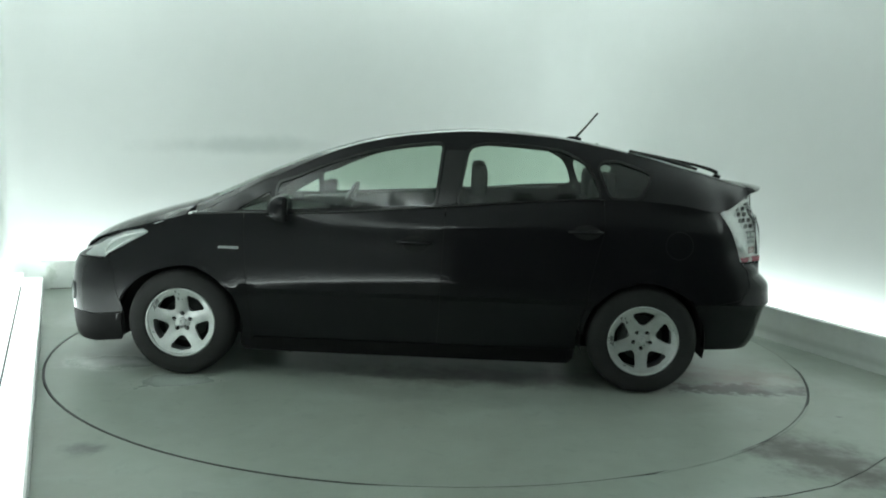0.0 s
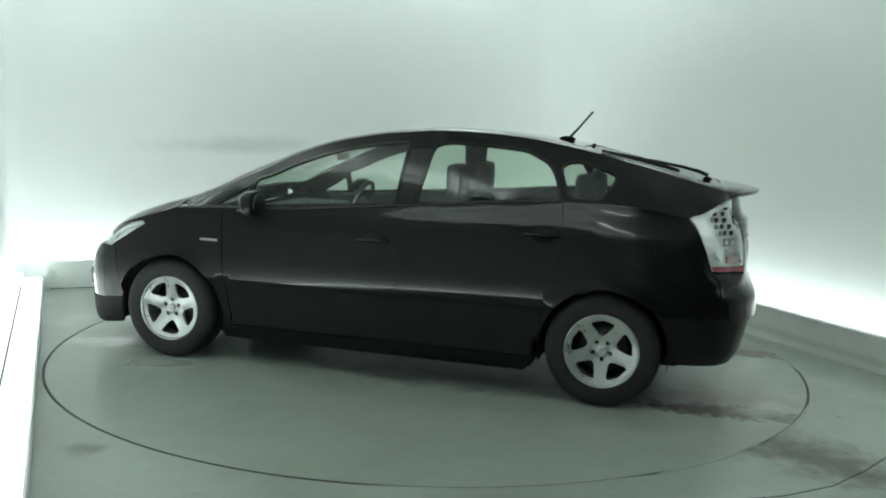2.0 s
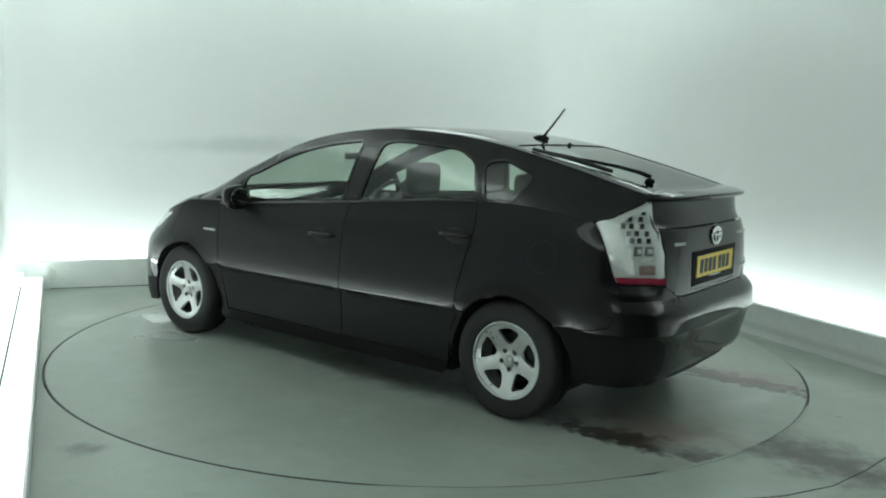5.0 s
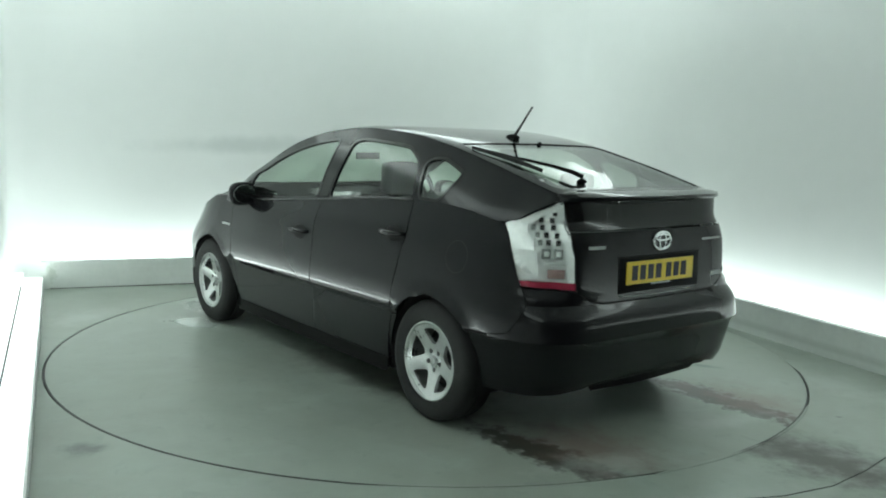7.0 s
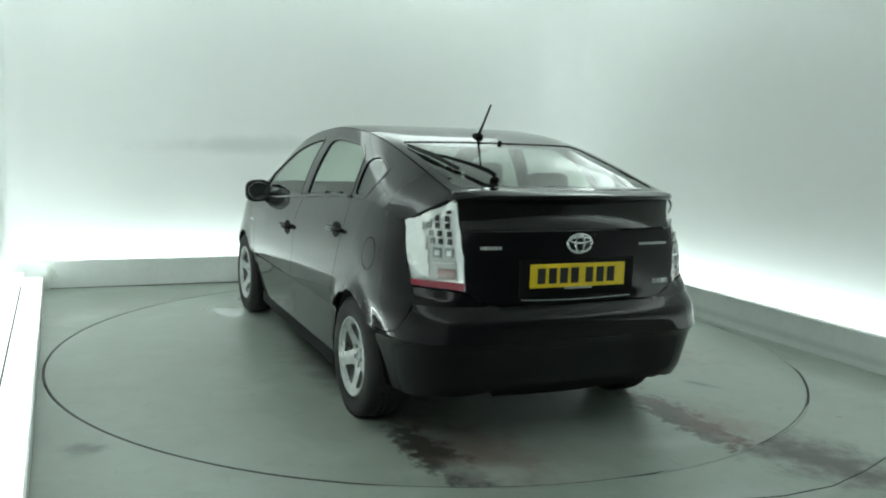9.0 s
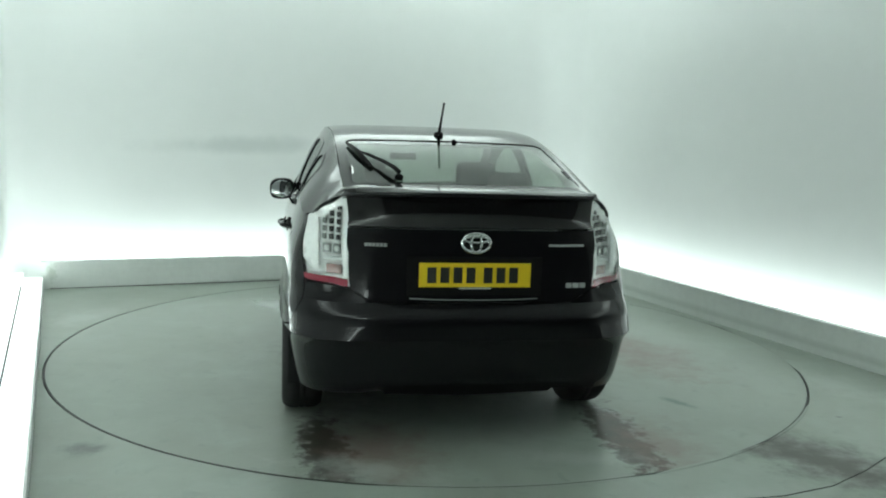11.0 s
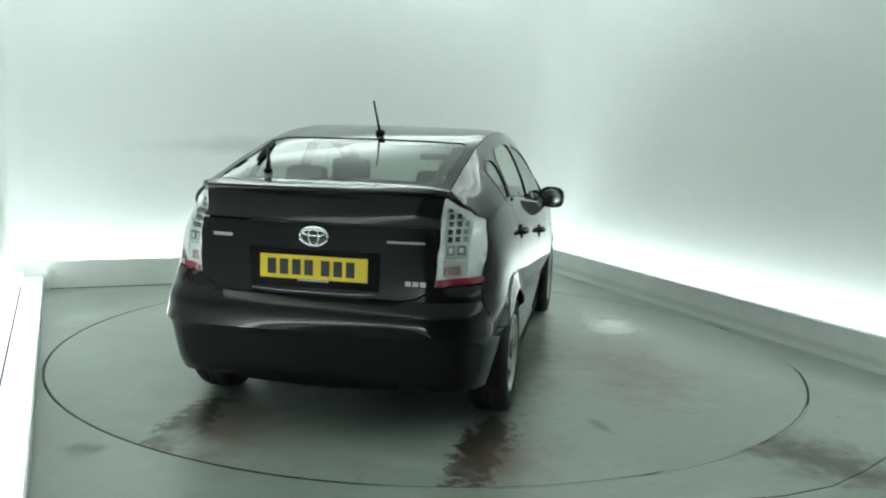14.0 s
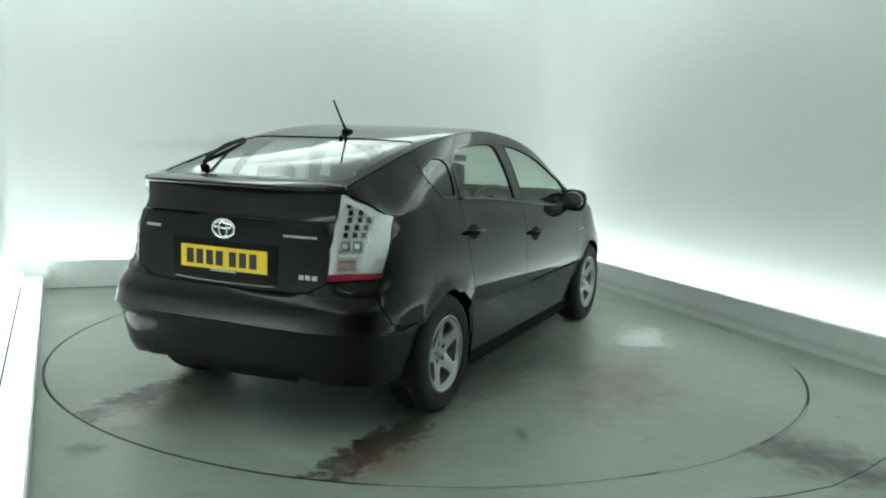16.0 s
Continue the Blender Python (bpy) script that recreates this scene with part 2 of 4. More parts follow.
def tube(bm, pts, r, seg=8, closed=False):
    """A round bar along points; r: one radius or one for each point."""
    pts = [Vector(p) for p in pts]
    n = len(pts)
    rs = r if isinstance(r, (list, tuple)) else [r] * n
    rings = []
    for i, p in enumerate(pts):
        d = (pts[(i + 1) % n] - pts[i - 1]) if closed else (pts[min(i + 1, n - 1)] - pts[max(i - 1, 0)])
        d.normalize()
        a = d.orthogonal().normalized() if abs(d.z) > 0.95 else d.cross(Vector((0, 0, 1))).normalized()
        b = d.cross(a)
        rings.append([bm.verts.new(p + rs[i] * (math.cos(2 * math.pi * k / seg) * a + math.sin(2 * math.pi * k / seg) * b)) for k in range(seg)])
    for i in range(n if closed else n - 1):
        ra, rb = rings[i], rings[(i + 1) % n]
        for k in range(seg):
            bm.faces.new((ra[k], ra[(k + 1) % seg], rb[(k + 1) % seg], rb[k]))
    if not closed:
        bm.faces.new(rings[0][::-1])
        bm.faces.new(rings[-1])
    return bm


def lathe(bm, profile, seg=48, axis="Y"):
    """Turn a closed profile of (radius, along) round an axis."""
    rings = []
    for k in range(seg):
        a = 2 * math.pi * k / seg
        row = []
        for r, h in profile:
            c, s = r * math.cos(a), r * math.sin(a)
            row.append(bm.verts.new((c, h, s) if axis == "Y" else (c, s, h)))
        rings.append(row)
    n = len(profile)
    for k in range(seg):
        a, b = rings[k], rings[(k + 1) % seg]
        for i in range(n):
            j = (i + 1) % n
            bm.faces.new((a[i], b[i], b[j], a[j]))
    bmesh.ops.recalc_face_normals(bm, faces=bm.faces[:])
    return bm


def smooth_curve(pts):
    """A monotone cubic through (x, value) pairs."""
    pts = sorted(pts)
    xs, ys = np.array([p[0] for p in pts], float), np.array([p[1] for p in pts], float)
    h = np.diff(xs)
    d = np.diff(ys) / h
    m = np.zeros(len(xs))
    m[0], m[-1] = d[0], d[-1]
    for i in range(1, len(xs) - 1):
        if d[i - 1] * d[i] > 0:
            w1, w2 = 2 * h[i] + h[i - 1], h[i] + 2 * h[i - 1]
            m[i] = (w1 + w2) / (w1 / d[i - 1] + w2 / d[i])

    def value(x):
        x = min(max(x, xs[0]), xs[-1])
        i = min(max(int(np.searchsorted(xs, x)) - 1, 0), len(h) - 1)
        t = (x - xs[i]) / h[i]
        return float((1 + 2 * t) * (1 - t) ** 2 * ys[i] + t * (1 - t) ** 2 * h[i] * m[i] + t * t * (3 - 2 * t) * ys[i + 1] + t * t * (t - 1) * h[i] * m[i + 1])
    return value


def inside(p, loops):
    hit = False
    for loop in loops:
        n = len(loop)
        for i in range(n):
            (x0, y0), (x1, y1) = loop[i], loop[(i + 1) % n]
            if (y0 > p[1]) != (y1 > p[1]) and p[0] < (x1 - x0) * (p[1] - y0) / (y1 - y0) + x0:
                hit = not hit
    return hit


def resample(loop, step):
    out = []
    n = len(loop)
    for i in range(n):
        a, b = Vector(loop[i]), Vector(loop[(i + 1) % n])
        k = max(1, int(math.ceil((b - a).length / step)))
        out += [tuple(a.lerp(b, j / k)) for j in range(k)]
    return out


def rounded(loop, r, k=5):
    """The loop with its corners rounded off by about r."""
    out = []
    n = len(loop)
    for i in range(n):
        p, a, b = Vector(loop[i]), Vector(loop[i - 1]), Vector(loop[(i + 1) % n])
        da, db = (a - p), (b - p)
        q = min(r, 0.45 * da.length, 0.45 * db.length)
        s, e = p + da.normalized() * q, p + db.normalized() * q
        for j in range(k + 1):
            t = j / k
            out.append(tuple((1 - t) ** 2 * s + 2 * t * (1 - t) * p + t * t * e))
    return out


def patch(bm, loops, surface, step=0.045, mirror=False):
    """Fill flat loops (outer ones and holes) with triangles and lay them on a surface(u, v)."""
    from mathutils.geometry import delaunay_2d_cdt
    loops = [resample(l, step) for l in loops]
    pts, edges = [], []
    for l in loops:
        o = len(pts)
        pts += [Vector(p) for p in l]
        edges += [(o + i, o + (i + 1) % len(l)) for i in range(len(l))]
    edge_pts = np.array([tuple(p) for p in pts])
    lo, hi = edge_pts.min(0), edge_pts.max(0)
    for i in range(int(lo[1] / step) - 1, int(hi[1] / step) + 2):   # rows at whole steps, so that creases can run along them
        v = i * step
        for u in np.arange(math.floor(lo[0] / step) * step + step * 0.5 * (i % 2), hi[0], step):
            if inside((u, v), loops) and np.min(np.hypot(edge_pts[:, 0] - u, edge_pts[:, 1] - v)) > 0.5 * step:
                pts.append(Vector((u, v)))
    verts, _, faces, *_ = delaunay_2d_cdt(pts, edges, [], 0, 1e-5)
    made, skin, out = [None] * len(verts), [], 0.0
    for f in faces:
        c = sum((verts[i] for i in f), Vector((0, 0))) / len(f)
        if not inside(c, loops):
            continue
        for i in f:
            if made[i] is None:
                x, y, z = surface(verts[i].x, verts[i].y)
                made[i] = bm.verts.new((x, -y if mirror else y, z))
        ring = [made[i] for i in f]
        skin.append(bm.faces.new(ring))
        skin[-1].normal_update()
        out += skin[-1].calc_area() * skin[-1].normal.dot(skin[-1].calc_center_median() - Vector((0, 0, 0.5)))
    if out < 0:                                                   # the skin faces outwards
        bmesh.ops.reverse_faces(bm, faces=skin)
    return bm


def thicken(ob, t, offset=-1):
    md = ob.modifiers.new("thickness", "SOLIDIFY")
    md.thickness, md.offset = t, offset
    ob.modifiers.new("crisp_edges", "EDGE_SPLIT").split_angle = radians(28)
    return ob


# ---- the room ----
def room_mesh(name, boxes, mat, label="", bevel=0.0, m=Matrix()):
    bm = bmesh.new()
    for b in boxes:
        box(bm, *b, bevel=bevel)
    ob = part(name, bm, mat, smooth=False)
    ob.matrix_world = ROOM @ m
    return tagged(ob, label, kind="structure")


R_DISC = 2.46


def floor_with_hole():
    bm = bmesh.new()
    inner, outer, low = [], [], []
    n = 160
    x0, x1, y0, y1 = WALL_L - 0.3, WALL_R + 0.3, WALL_F - 0.3, WALL_B + 0.3
    for k in range(n):
        a = 2 * math.pi * k / n
        c, s = math.cos(a), math.sin(a)
        inner.append(bm.verts.new(((R_DISC + 0.004) * c, (R_DISC + 0.004) * s, 0)))
        low.append(bm.verts.new(((R_DISC + 0.004) * c, (R_DISC + 0.004) * s, -0.12)))
        t = min((x1 if c > 0 else x0) / c if abs(c) > 1e-9 else 1e9, (y1 if s > 0 else y0) / s if abs(s) > 1e-9 else 1e9)
        outer.append(bm.verts.new((t * c, t * s, 0)))
    for k in range(n):
        j = (k + 1) % n
        bm.faces.new((inner[k], outer[k], outer[j], inner[j]))
        bm.faces.new((inner[j], low[j], low[k], inner[k]))
    for x in (x0, x1):
        for y in (y0, y1):
            v = bm.verts.new((x, y, 0))
            near = sorted(outer, key=lambda o: (o.co - v.co).length)[:2]
            bm.faces.new((v, near[0], near[1]))
    bmesh.ops.transform(bm, matrix=ROOM, verts=bm.verts[:])
    bmesh.ops.recalc_face_normals(bm, faces=bm.faces[:])
    ob = part("floor", bm, M_FLOOR, smooth=False)
    return tagged(ob, "grey-green painted concrete floor with stains and damp patches", kind="structure")


floor_with_hole()
bm = bmesh.new()
bmesh.ops.create_circle(bm, cap_ends=True, segments=64, radius=R_DISC + 0.3, matrix=pose(0, 0, -0.12))
tagged(part("pit_floor", bm, M_PIT), "dark concrete pit bed under the turntable", kind="structure")


def wall_sheet():
    """White seamless walls with rounded corners round three sides, and the thick wall behind them."""
    r, k = 0.45, 10
    line = [(WALL_L, WALL_F)]
    for cx, cy, a0 in ((WALL_L + 0.15, WALL_B - 0.15, 180), (WALL_R - r, WALL_B - r, 90)):
        rad = 0.15 if a0 == 180 else r
        for i in range(k + 1):
            a = radians(a0 - 90 * i / k)
            line.append((cx + rad * math.cos(a), cy + rad * math.sin(a)))
    line.append((WALL_R, WALL_F))
    bm = bmesh.new()
    rows = []
    for z in (-0.02, CEIL):
        rows.append([bm.verts.new((x, y, z)) for x, y in line])
    for i in range(len(line) - 1):
        bm.faces.new((rows[0][i], rows[1][i], rows[1][i + 1], rows[0][i + 1]))
    bmesh.ops.recalc_face_normals(bm, faces=bm.faces[:])
    ob = thicken(part("wall_back", bm, M_WALL), 0.15, 1)
    ob.matrix_world = ROOM
    tagged(ob, "white seamless studio wall with rounded corners", kind="structure")


wall_sheet()


def upright_mark(mat, cx, cz, rx, rz, noise_size, seed, colour):
    """A mark on an upright face, by its x and z."""
    nt = mat.node_tree
    sep, com, tco = nt.nodes.new("ShaderNodeSeparateXYZ"), nt.nodes.new("ShaderNodeCombineXYZ"), nt.nodes.new("ShaderNodeTexCoord")
    nt.links.new(tco.outputs["Object"], sep.inputs[0])
    nt.links.new(sep.outputs["X"], com.inputs["X"])
    nt.links.new(sep.outputs["Z"], com.inputs["Y"])
    mask = blob(nt, com.outputs[0], cx, cz, rx, rz, 1.5, noise_size, seed)
    mx = nt.nodes.new("ShaderNodeMix")
    mx.data_type = "RGBA"
    mx.inputs["B"].default_value = (*colour, 1)
    nt.links.new(mask, mx.inputs["Factor"])
    base = nt.nodes["Principled BSDF"].inputs["Base Color"]
    nt.links.new(base.links[0].from_socket, mx.inputs["A"])
    nt.links.new(mx.outputs["Result"], base)


upright_mark(M_WALL, -0.72, 1.285, 1.0, 0.10, 1.2, 5.0, (0.66, 0.69, 0.68))        # faint darker band on the back wall
upright_mark(M_KERB, -2.45, 0.15, 0.05, 0.09, 30.0, 2.0, (0.52, 0.57, 0.51))       # dirt on the kerb's corner
upright_mark(M_KERB, 0.3, 0.01, 3.5, 0.05, 5.0, 8.0, (0.42, 0.46, 0.42))           # dirt along its foot
room_mesh("ceiling", [(WALL_L - 0.3, WALL_R + 0.3, WALL_F - 0.3, WALL_B + 0.3, CEIL, CEIL + 0.12)], M_CEIL, "pale painted studio ceiling")
room_mesh("wall_front", [(WALL_L - 0.3, WALL_R + 0.3, WALL_F - 0.15, WALL_F, 0, CEIL)], M_DOOR, "dark grey shutter wall behind the camera")
room_mesh("kerb_back", [(KERB_L - 0.05, KERB_R + 0.05, KERB_B, KERB_B + 0.05, 0, KERB_H)], M_KERB, "low grey painted kerb that hides the cove light")
SKEW = pose(-2.503, 1.6, 0, 0, 0, 0.66)                         # the left kerb is a little out of square
room_mesh("kerb_seam", [(KERB_L + 0.02, KERB_R - 0.02, KERB_B - 0.005, KERB_B - 0.0005, 0.0005, 0.006)], M_STEEL, "dark dirty seam between kerb and floor")
room_mesh("kerb_left", [(-0.160, 0, -7.3, 1.13, 0, 0.10)], M_WALL, "low pale painted kerb that hides the cove light", 0, SKEW)
room_mesh("kerb_right", [(KERB_R, KERB_R + 0.05, KERB_F, KERB_B, 0, KERB_H)], M_KERB, "low grey painted kerb that hides the cove light")
room_mesh("light_cover", [(-0.158, -0.012, -7.3, 1.13, 0.101, 0.106), (-0.27, -0.171, -7.3, 1.40, 0.03, 0.106)], M_COVER, "white lit diffuser cover along the kerb", 0, SKEW)
room_mesh("kerb_joint", [(-0.169, -0.163, -7.3, 0.80, 0, 0.108)], M_PIT, "dark joint along the kerb", 0, SKEW)
room_mesh("trough_floor", [(KERB_L - TROUGH, KERB_L - 0.17, KERB_F, KERB_B + TROUGH, 0, 0.03), (KERB_R + 0.05, WALL_R, KERB_F, KERB_B + TROUGH, 0, 0.03),
                           (KERB_L - 0.05, KERB_R + 0.05, KERB_B + 0.05, KERB_B + TROUGH, 0, 0.03)], M_WALL, "white trough bed behind the kerbs")


def turntable():
    ob = new("turntable")
    tagged(ob, "round grey-green painted car turntable, flush with the floor", "turntable")
    bm = bmesh.new()
    lathe(bm, [(0.001, 0), (R_DISC - 0.012, 0), (R_DISC - 0.012, -0.119), (0.001, -0.119)], 160, "Z")
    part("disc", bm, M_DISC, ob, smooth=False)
    bm = bmesh.new()
    lathe(bm, [(R_DISC - 0.012, 0.0), (R_DISC - 0.002, 0.0), (R_DISC - 0.002, -0.10), (R_DISC - 0.012, -0.10)], 160, "Z")
    part("rim", bm, M_STEEL, ob, "worn dark steel rim", smooth=False)
    return ob


def gap_filler(a0, a1, r0, r1):
    """Dirt and paint that close the gap round the table over part of its round (degrees)."""
    bm = bmesh.new()
    n = max(4, int((a1 - a0) / 1.5))
    rows = []
    for i in range(n + 1):
        a = radians(a0 + (a1 - a0) * i / n)
        thin = min(1, 6 * i / n, 6 * (n - i) / n)
        q0 = r1 + (r0 - r1) * thin
        rows.append([bm.verts.new((r * math.cos(a), r * math.sin(a), z)) for r, z in ((q0, -0.01), (q0, 0.0015), (r1, 0.0015), (r1, -0.01))])
    for a, b in zip(rows, rows[1:]):
        for k in range(4):
            j = (k + 1) % 4
            bm.faces.new((a[k], b[k], b[j], a[j]))
    bmesh.ops.recalc_face_normals(bm, faces=bm.faces[:])
    tagged(part("gap_filler", bm, M_FLOOR, smooth=False), "hardened paint and dirt closing the turntable's gap", kind="structure")


for a0, a1, r0 in ((294, 314, -0.014), (348, 380, -0.014), (312, 334, -0.004), (376, 425, -0.006), (262, 296, -0.003)):
    gap_filler(a0, a1, R_DISC + r0, R_DISC + 0.008 + 0.0005 * (a0 % 7))
TABLE = turntable()
bm = tube(bmesh.new(), [(1.28, -2.50, 0.0), (1.52, -2.44, 0.0), (1.78, -2.32, 0.0), (2.02, -2.13, 0.0), (2.2, -1.96, 0.0)], 0.0028, 6)
tagged(part("floor_joint", bm, M_PIT), "fine dark joint in the floor paint", kind="structure")


# ---- the car: x forward, y to its left, wheel centres at x = +-1.35 ----
ROOF = smooth_curve([(2.155, 0.66), (2.03, 0.765), (1.9, 0.835), (1.71, 0.912), (1.52, 0.972), (1.325, 1.03), (1.13, 1.118), (0.94, 1.204), (0.75, 1.285), (0.565, 1.355),
                     (0.377, 1.410), (0.19, 1.451), (0.0, 1.477), (-0.185, 1.496), (-0.37, 1.505), (-0.56, 1.501), (-0.745, 1.485), (-0.93, 1.461), (-1.12, 1.428),
                     (-1.31, 1.387), (-1.5, 1.344), (-1.68, 1.30), (-1.87, 1.247), (-1.99, 1.215)])
RAIL_Z = smooth_curve([(2.155, 0.66), (2.06, 0.715), (1.9, 0.785), (1.7, 0.845), (1.5, 0.90), (1.3, 0.955), (1.1, 1.045), (0.94, 1.135), (0.75, 1.222), (0.565, 1.308), (0.377, 1.378),
                       (0.19, 1.425), (0, 1.457), (-0.37, 1.485), (-0.745, 1.467), (-1.12, 1.411), (-1.5, 1.323), (-1.87, 1.225), (-1.99, 1.195)])
RAIL_Y = smooth_curve([(1.3, 0.765), (1.1, 0.74), (0.8, 0.70), (0.5, 0.665), (0.0, 0.625), (-0.5, 0.605), (-1.0, 0.595), (-1.5, 0.595), (-1.99, 0.592)])
BELT_Z = smooth_curve([(1.3, 0.955), (1.0, 0.972), (0.68, 0.98), (-0.1, 1.038), (-0.98, 1.11), (-1.3, 1.118), (-1.55, 1.10), (-1.767, 1.063), (-1.88, 1.122), (-1.99, 1.193)])


def creased(z0, below, above):
    """Two curves that meet in a sharp crease at z0."""
    low, high = smooth_curve(below), smooth_curve(above)
    return lambda z: low(z) if z < z0 else high(z)


CREASE = 0.54
HALF_W = creased(CREASE, [(0.12, 0.785), (0.2, 0.802), (0.3, 0.823), (0.42, 0.842), (0.50, 0.853), (0.51, 0.855), (0.54, 0.878)],
                 [(0.54, 0.878), (0.58, 0.8792), (0.64, 0.8776), (0.74, 0.8685), (0.85, 0.856), (0.92, 0.843), (0.96, 0.832), (1.0, 0.818), (1.06, 0.80), (1.12, 0.79), (1.2, 0.78)])
NOSE_W = smooth_curve([(0.12, 0.815), (0.2, 0.845), (0.3, 0.850), (0.42, 0.857), (0.54, 0.872), (0.62, 0.877), (0.74, 0.8685), (0.85, 0.856), (0.92, 0.843), (1.0, 0.818), (1.2, 0.78)])
REAR_X = creased(CREASE, [(0.12, 1.98), (0.2, 2.02), (0.28, 2.062), (0.33, 2.090), (0.36, 2.0965), (0.42, 2.110), (0.48, 2.124), (0.51, 2.134), (0.54, 2.157)],
                 [(0.54, 2.157), (0.57, 2.1586), (0.60, 2.1596), (0.63, 2.1585), (0.65, 2.150), (0.67, 2.133), (0.685, 2.114), (0.70, 2.097), (0.78, 2.0955), (0.86, 2.0935), (0.94, 2.091), (1.0, 2.088), (1.037, 2.085), (1.044, 2.072), (1.2, 2.022)])
REAR_N = smooth_curve([(0.12, 5.0), (0.3, 6.0), (0.5, 6.0), (0.6, 5.2), (0.72, 4.9), (0.85, 4.9), (0.95, 4.8), (1.06, 4.2), (1.12, 4.5), (1.2, 5.0)])
FRONT_N = smooth_curve([(0.12, 4.0), (0.45, 3.9), (0.58, 3.5), (0.68, 3.0), (0.8, 2.8), (1.2, 2.8)])
NOSE_X = smooth_curve([(0.12, 2.13), (0.18, 2.16), (0.25, 2.172), (0.35, 2.178), (0.5, 2.178), (0.6, 2.18), (0.66, 2.165), (0.75, 2.08), (0.85, 1.97), (1.2, 1.7)])
MID = 1.2
SHOULDER = smooth_curve([(1.3, 0.84), (0.6, 0.868), (-0.06, 0.918), (-0.87, 0.998), (-1.19, 1.03), (-1.8, 1.05)])
AXLE, TYRE_R = 1.35, 0.315


def plan(theta, z, front):
    """A point of the lower body at height z; theta runs from 0 at the car's middle line to 90 degrees at its side."""
    n = FRONT_N(z) if front else REAR_N(z)
    a = (NOSE_X(z) if front else REAR_X(z)) - MID
    return MID + a * max(math.cos(theta), 0) ** (2 / n), HALF_W(z) * max(math.sin(theta), 0) ** (2 / n)


def arc_table(front):
    ts = np.linspace(math.pi / 2, 0, 400)
    ps = np.array([plan(t, 0.6, front) for t in ts])
    return ts, np.concatenate([[0], np.cumsum(np.hypot(*np.diff(ps, axis=0).T))])


ARC = {True: arc_table(True), False: arc_table(False)}
S_NOSE, S_TAIL = MID + ARC[True][1][-1], -MID - ARC[False][1][-1]


def lower(s, z):
    """The lower body's skin: s is x along the side and goes on round the corners to the middle line."""
    if abs(s) <= MID:
        x, y = s, HALF_W(z)
    else:
        front = s > 0
        ts, ls = ARC[front]
        x, y = plan(float(np.interp(abs(s) - MID, ls, ts)), z, front)
        x = x if front else -x
    y *= 1 - 0.02 * (x / 2.0) ** 2
    if x > 1.0 and z < 0.9:                                     # the lower crease runs out at the front wheel
        y *= 1 + (NOSE_W(z) / HALF_W(z) - 1) * min(1, (x - 1.0) / 0.2)
    d = z - SHOULDER(x)                                          # the crease along the shoulder
    d = math.copysign(max(0, math.hypot(d, 0.012) - 0.012), d)
    y += 0.011 * max(0, (1 - d / 0.10) if d > 0 else (1 + d / 0.30) ** 2) * min(1, max(0, (1.1 - x) / 0.5)) * min(1, max(0, (x + 1.78) / 0.5))
    for ax in (AXLE, -AXLE):
        r = math.hypot(x - ax, z - 0.31)
        if y > 0.6:
            y += (0.012 if ax < 0 else 0.008) * math.exp(-((r - 0.355) / 0.032) ** 2) * min(1, max(0, (z - 0.50) / 0.06))
    if x < -1.7 and z > 0.72:                                    # the tail lights fall back from the tailgate
        w = min(1, max(0, (y - 0.575) / 0.07)) * min(1, (z - 0.72) / 0.06) * min(1, max(0, (1.16 - z) / 0.08)) * min(1, max(0, (-1.72 - x) / 0.25))
        x += 0.045 * w * w * (3 - 2 * w)
    return x, y, z


def s_at_x(x, z):
    """Where the skin at height z stands at x, on the side."""
    if abs(x) <= MID:
        return x
    front = x > 0
    n = FRONT_N(z) if front else REAR_N(z)
    a = (NOSE_X(z) if front else REAR_X(z)) - MID
    theta = math.acos(min(1, ((abs(x) - MID) / a)) ** (n / 2))
    ts, ls = ARC[front]
    return math.copysign(MID + float(np.interp(-theta, -ts, ls)), x)


def s_at_y(y, z, front=False):
    """Where the skin at height z stands at y, on the tail or the nose."""
    n = FRONT_N(z) if front else REAR_N(z)
    theta = math.asin(min(1, (y / HALF_W(z))) ** (n / 2))
    ts, ls = ARC[front]
    s = MID + float(np.interp(-theta, -ts, ls))
    return s if front else -s


def rail(x):
    z = RAIL_Z(x)
    if x <= MID + 0.05:
        return RAIL_Y(x), z
    n, a = FRONT_N(z), NOSE_X(z) - MID
    q = min(1, max(0, (x - MID) / a))
    y = HALF_W(z) * (1 - q ** n) ** (1 / n) * (1 - 0.02 * (x / 2) ** 2) - 0.012
    k = min(1, (x - MID - 0.05) / 0.2)
    return max(0.0, (1 - k) * RAIL_Y(x) + k * y), z


def belt(x):
    z = BELT_Z(x)
    return lower(s_at_x(x, z), z)[1], z


def side(x, z):
    """The skin between the belt and the roof rail."""
    (y0, z0), (y1, z1) = belt(x), rail(x)
    v = (z - z0) / max(0.02, z1 - z0)
    return x, y0 + (y1 - y0) * v + 0.022 * math.sin(math.pi * min(max(v, 0), 1)) * min(1, max(0, (z1 - z0) / 0.2)), z


def top(x, y):
    """Bonnet, windscreen, roof and rear window, by x and y."""
    ye, ze = rail(x)
    w = min(1.0, abs(y) / max(ye, 0.01))
    zc = ROOF(x)
    return x, y, zc + (ze - zc) * (0.22 * w ** 2 + 0.78 * w ** 10)


def arch(ax, r=0.352, z0=0.30, k=18, reverse=False):
    a0 = math.asin((z0 - 0.31) / r)
    pts = [(ax + r * math.cos(a), 0.31 + r * math.sin(a)) for a in np.linspace(math.pi - a0, a0, k)]
    return pts[::-1] if reverse else pts


G = 0.0025                                                        # half a panel gap


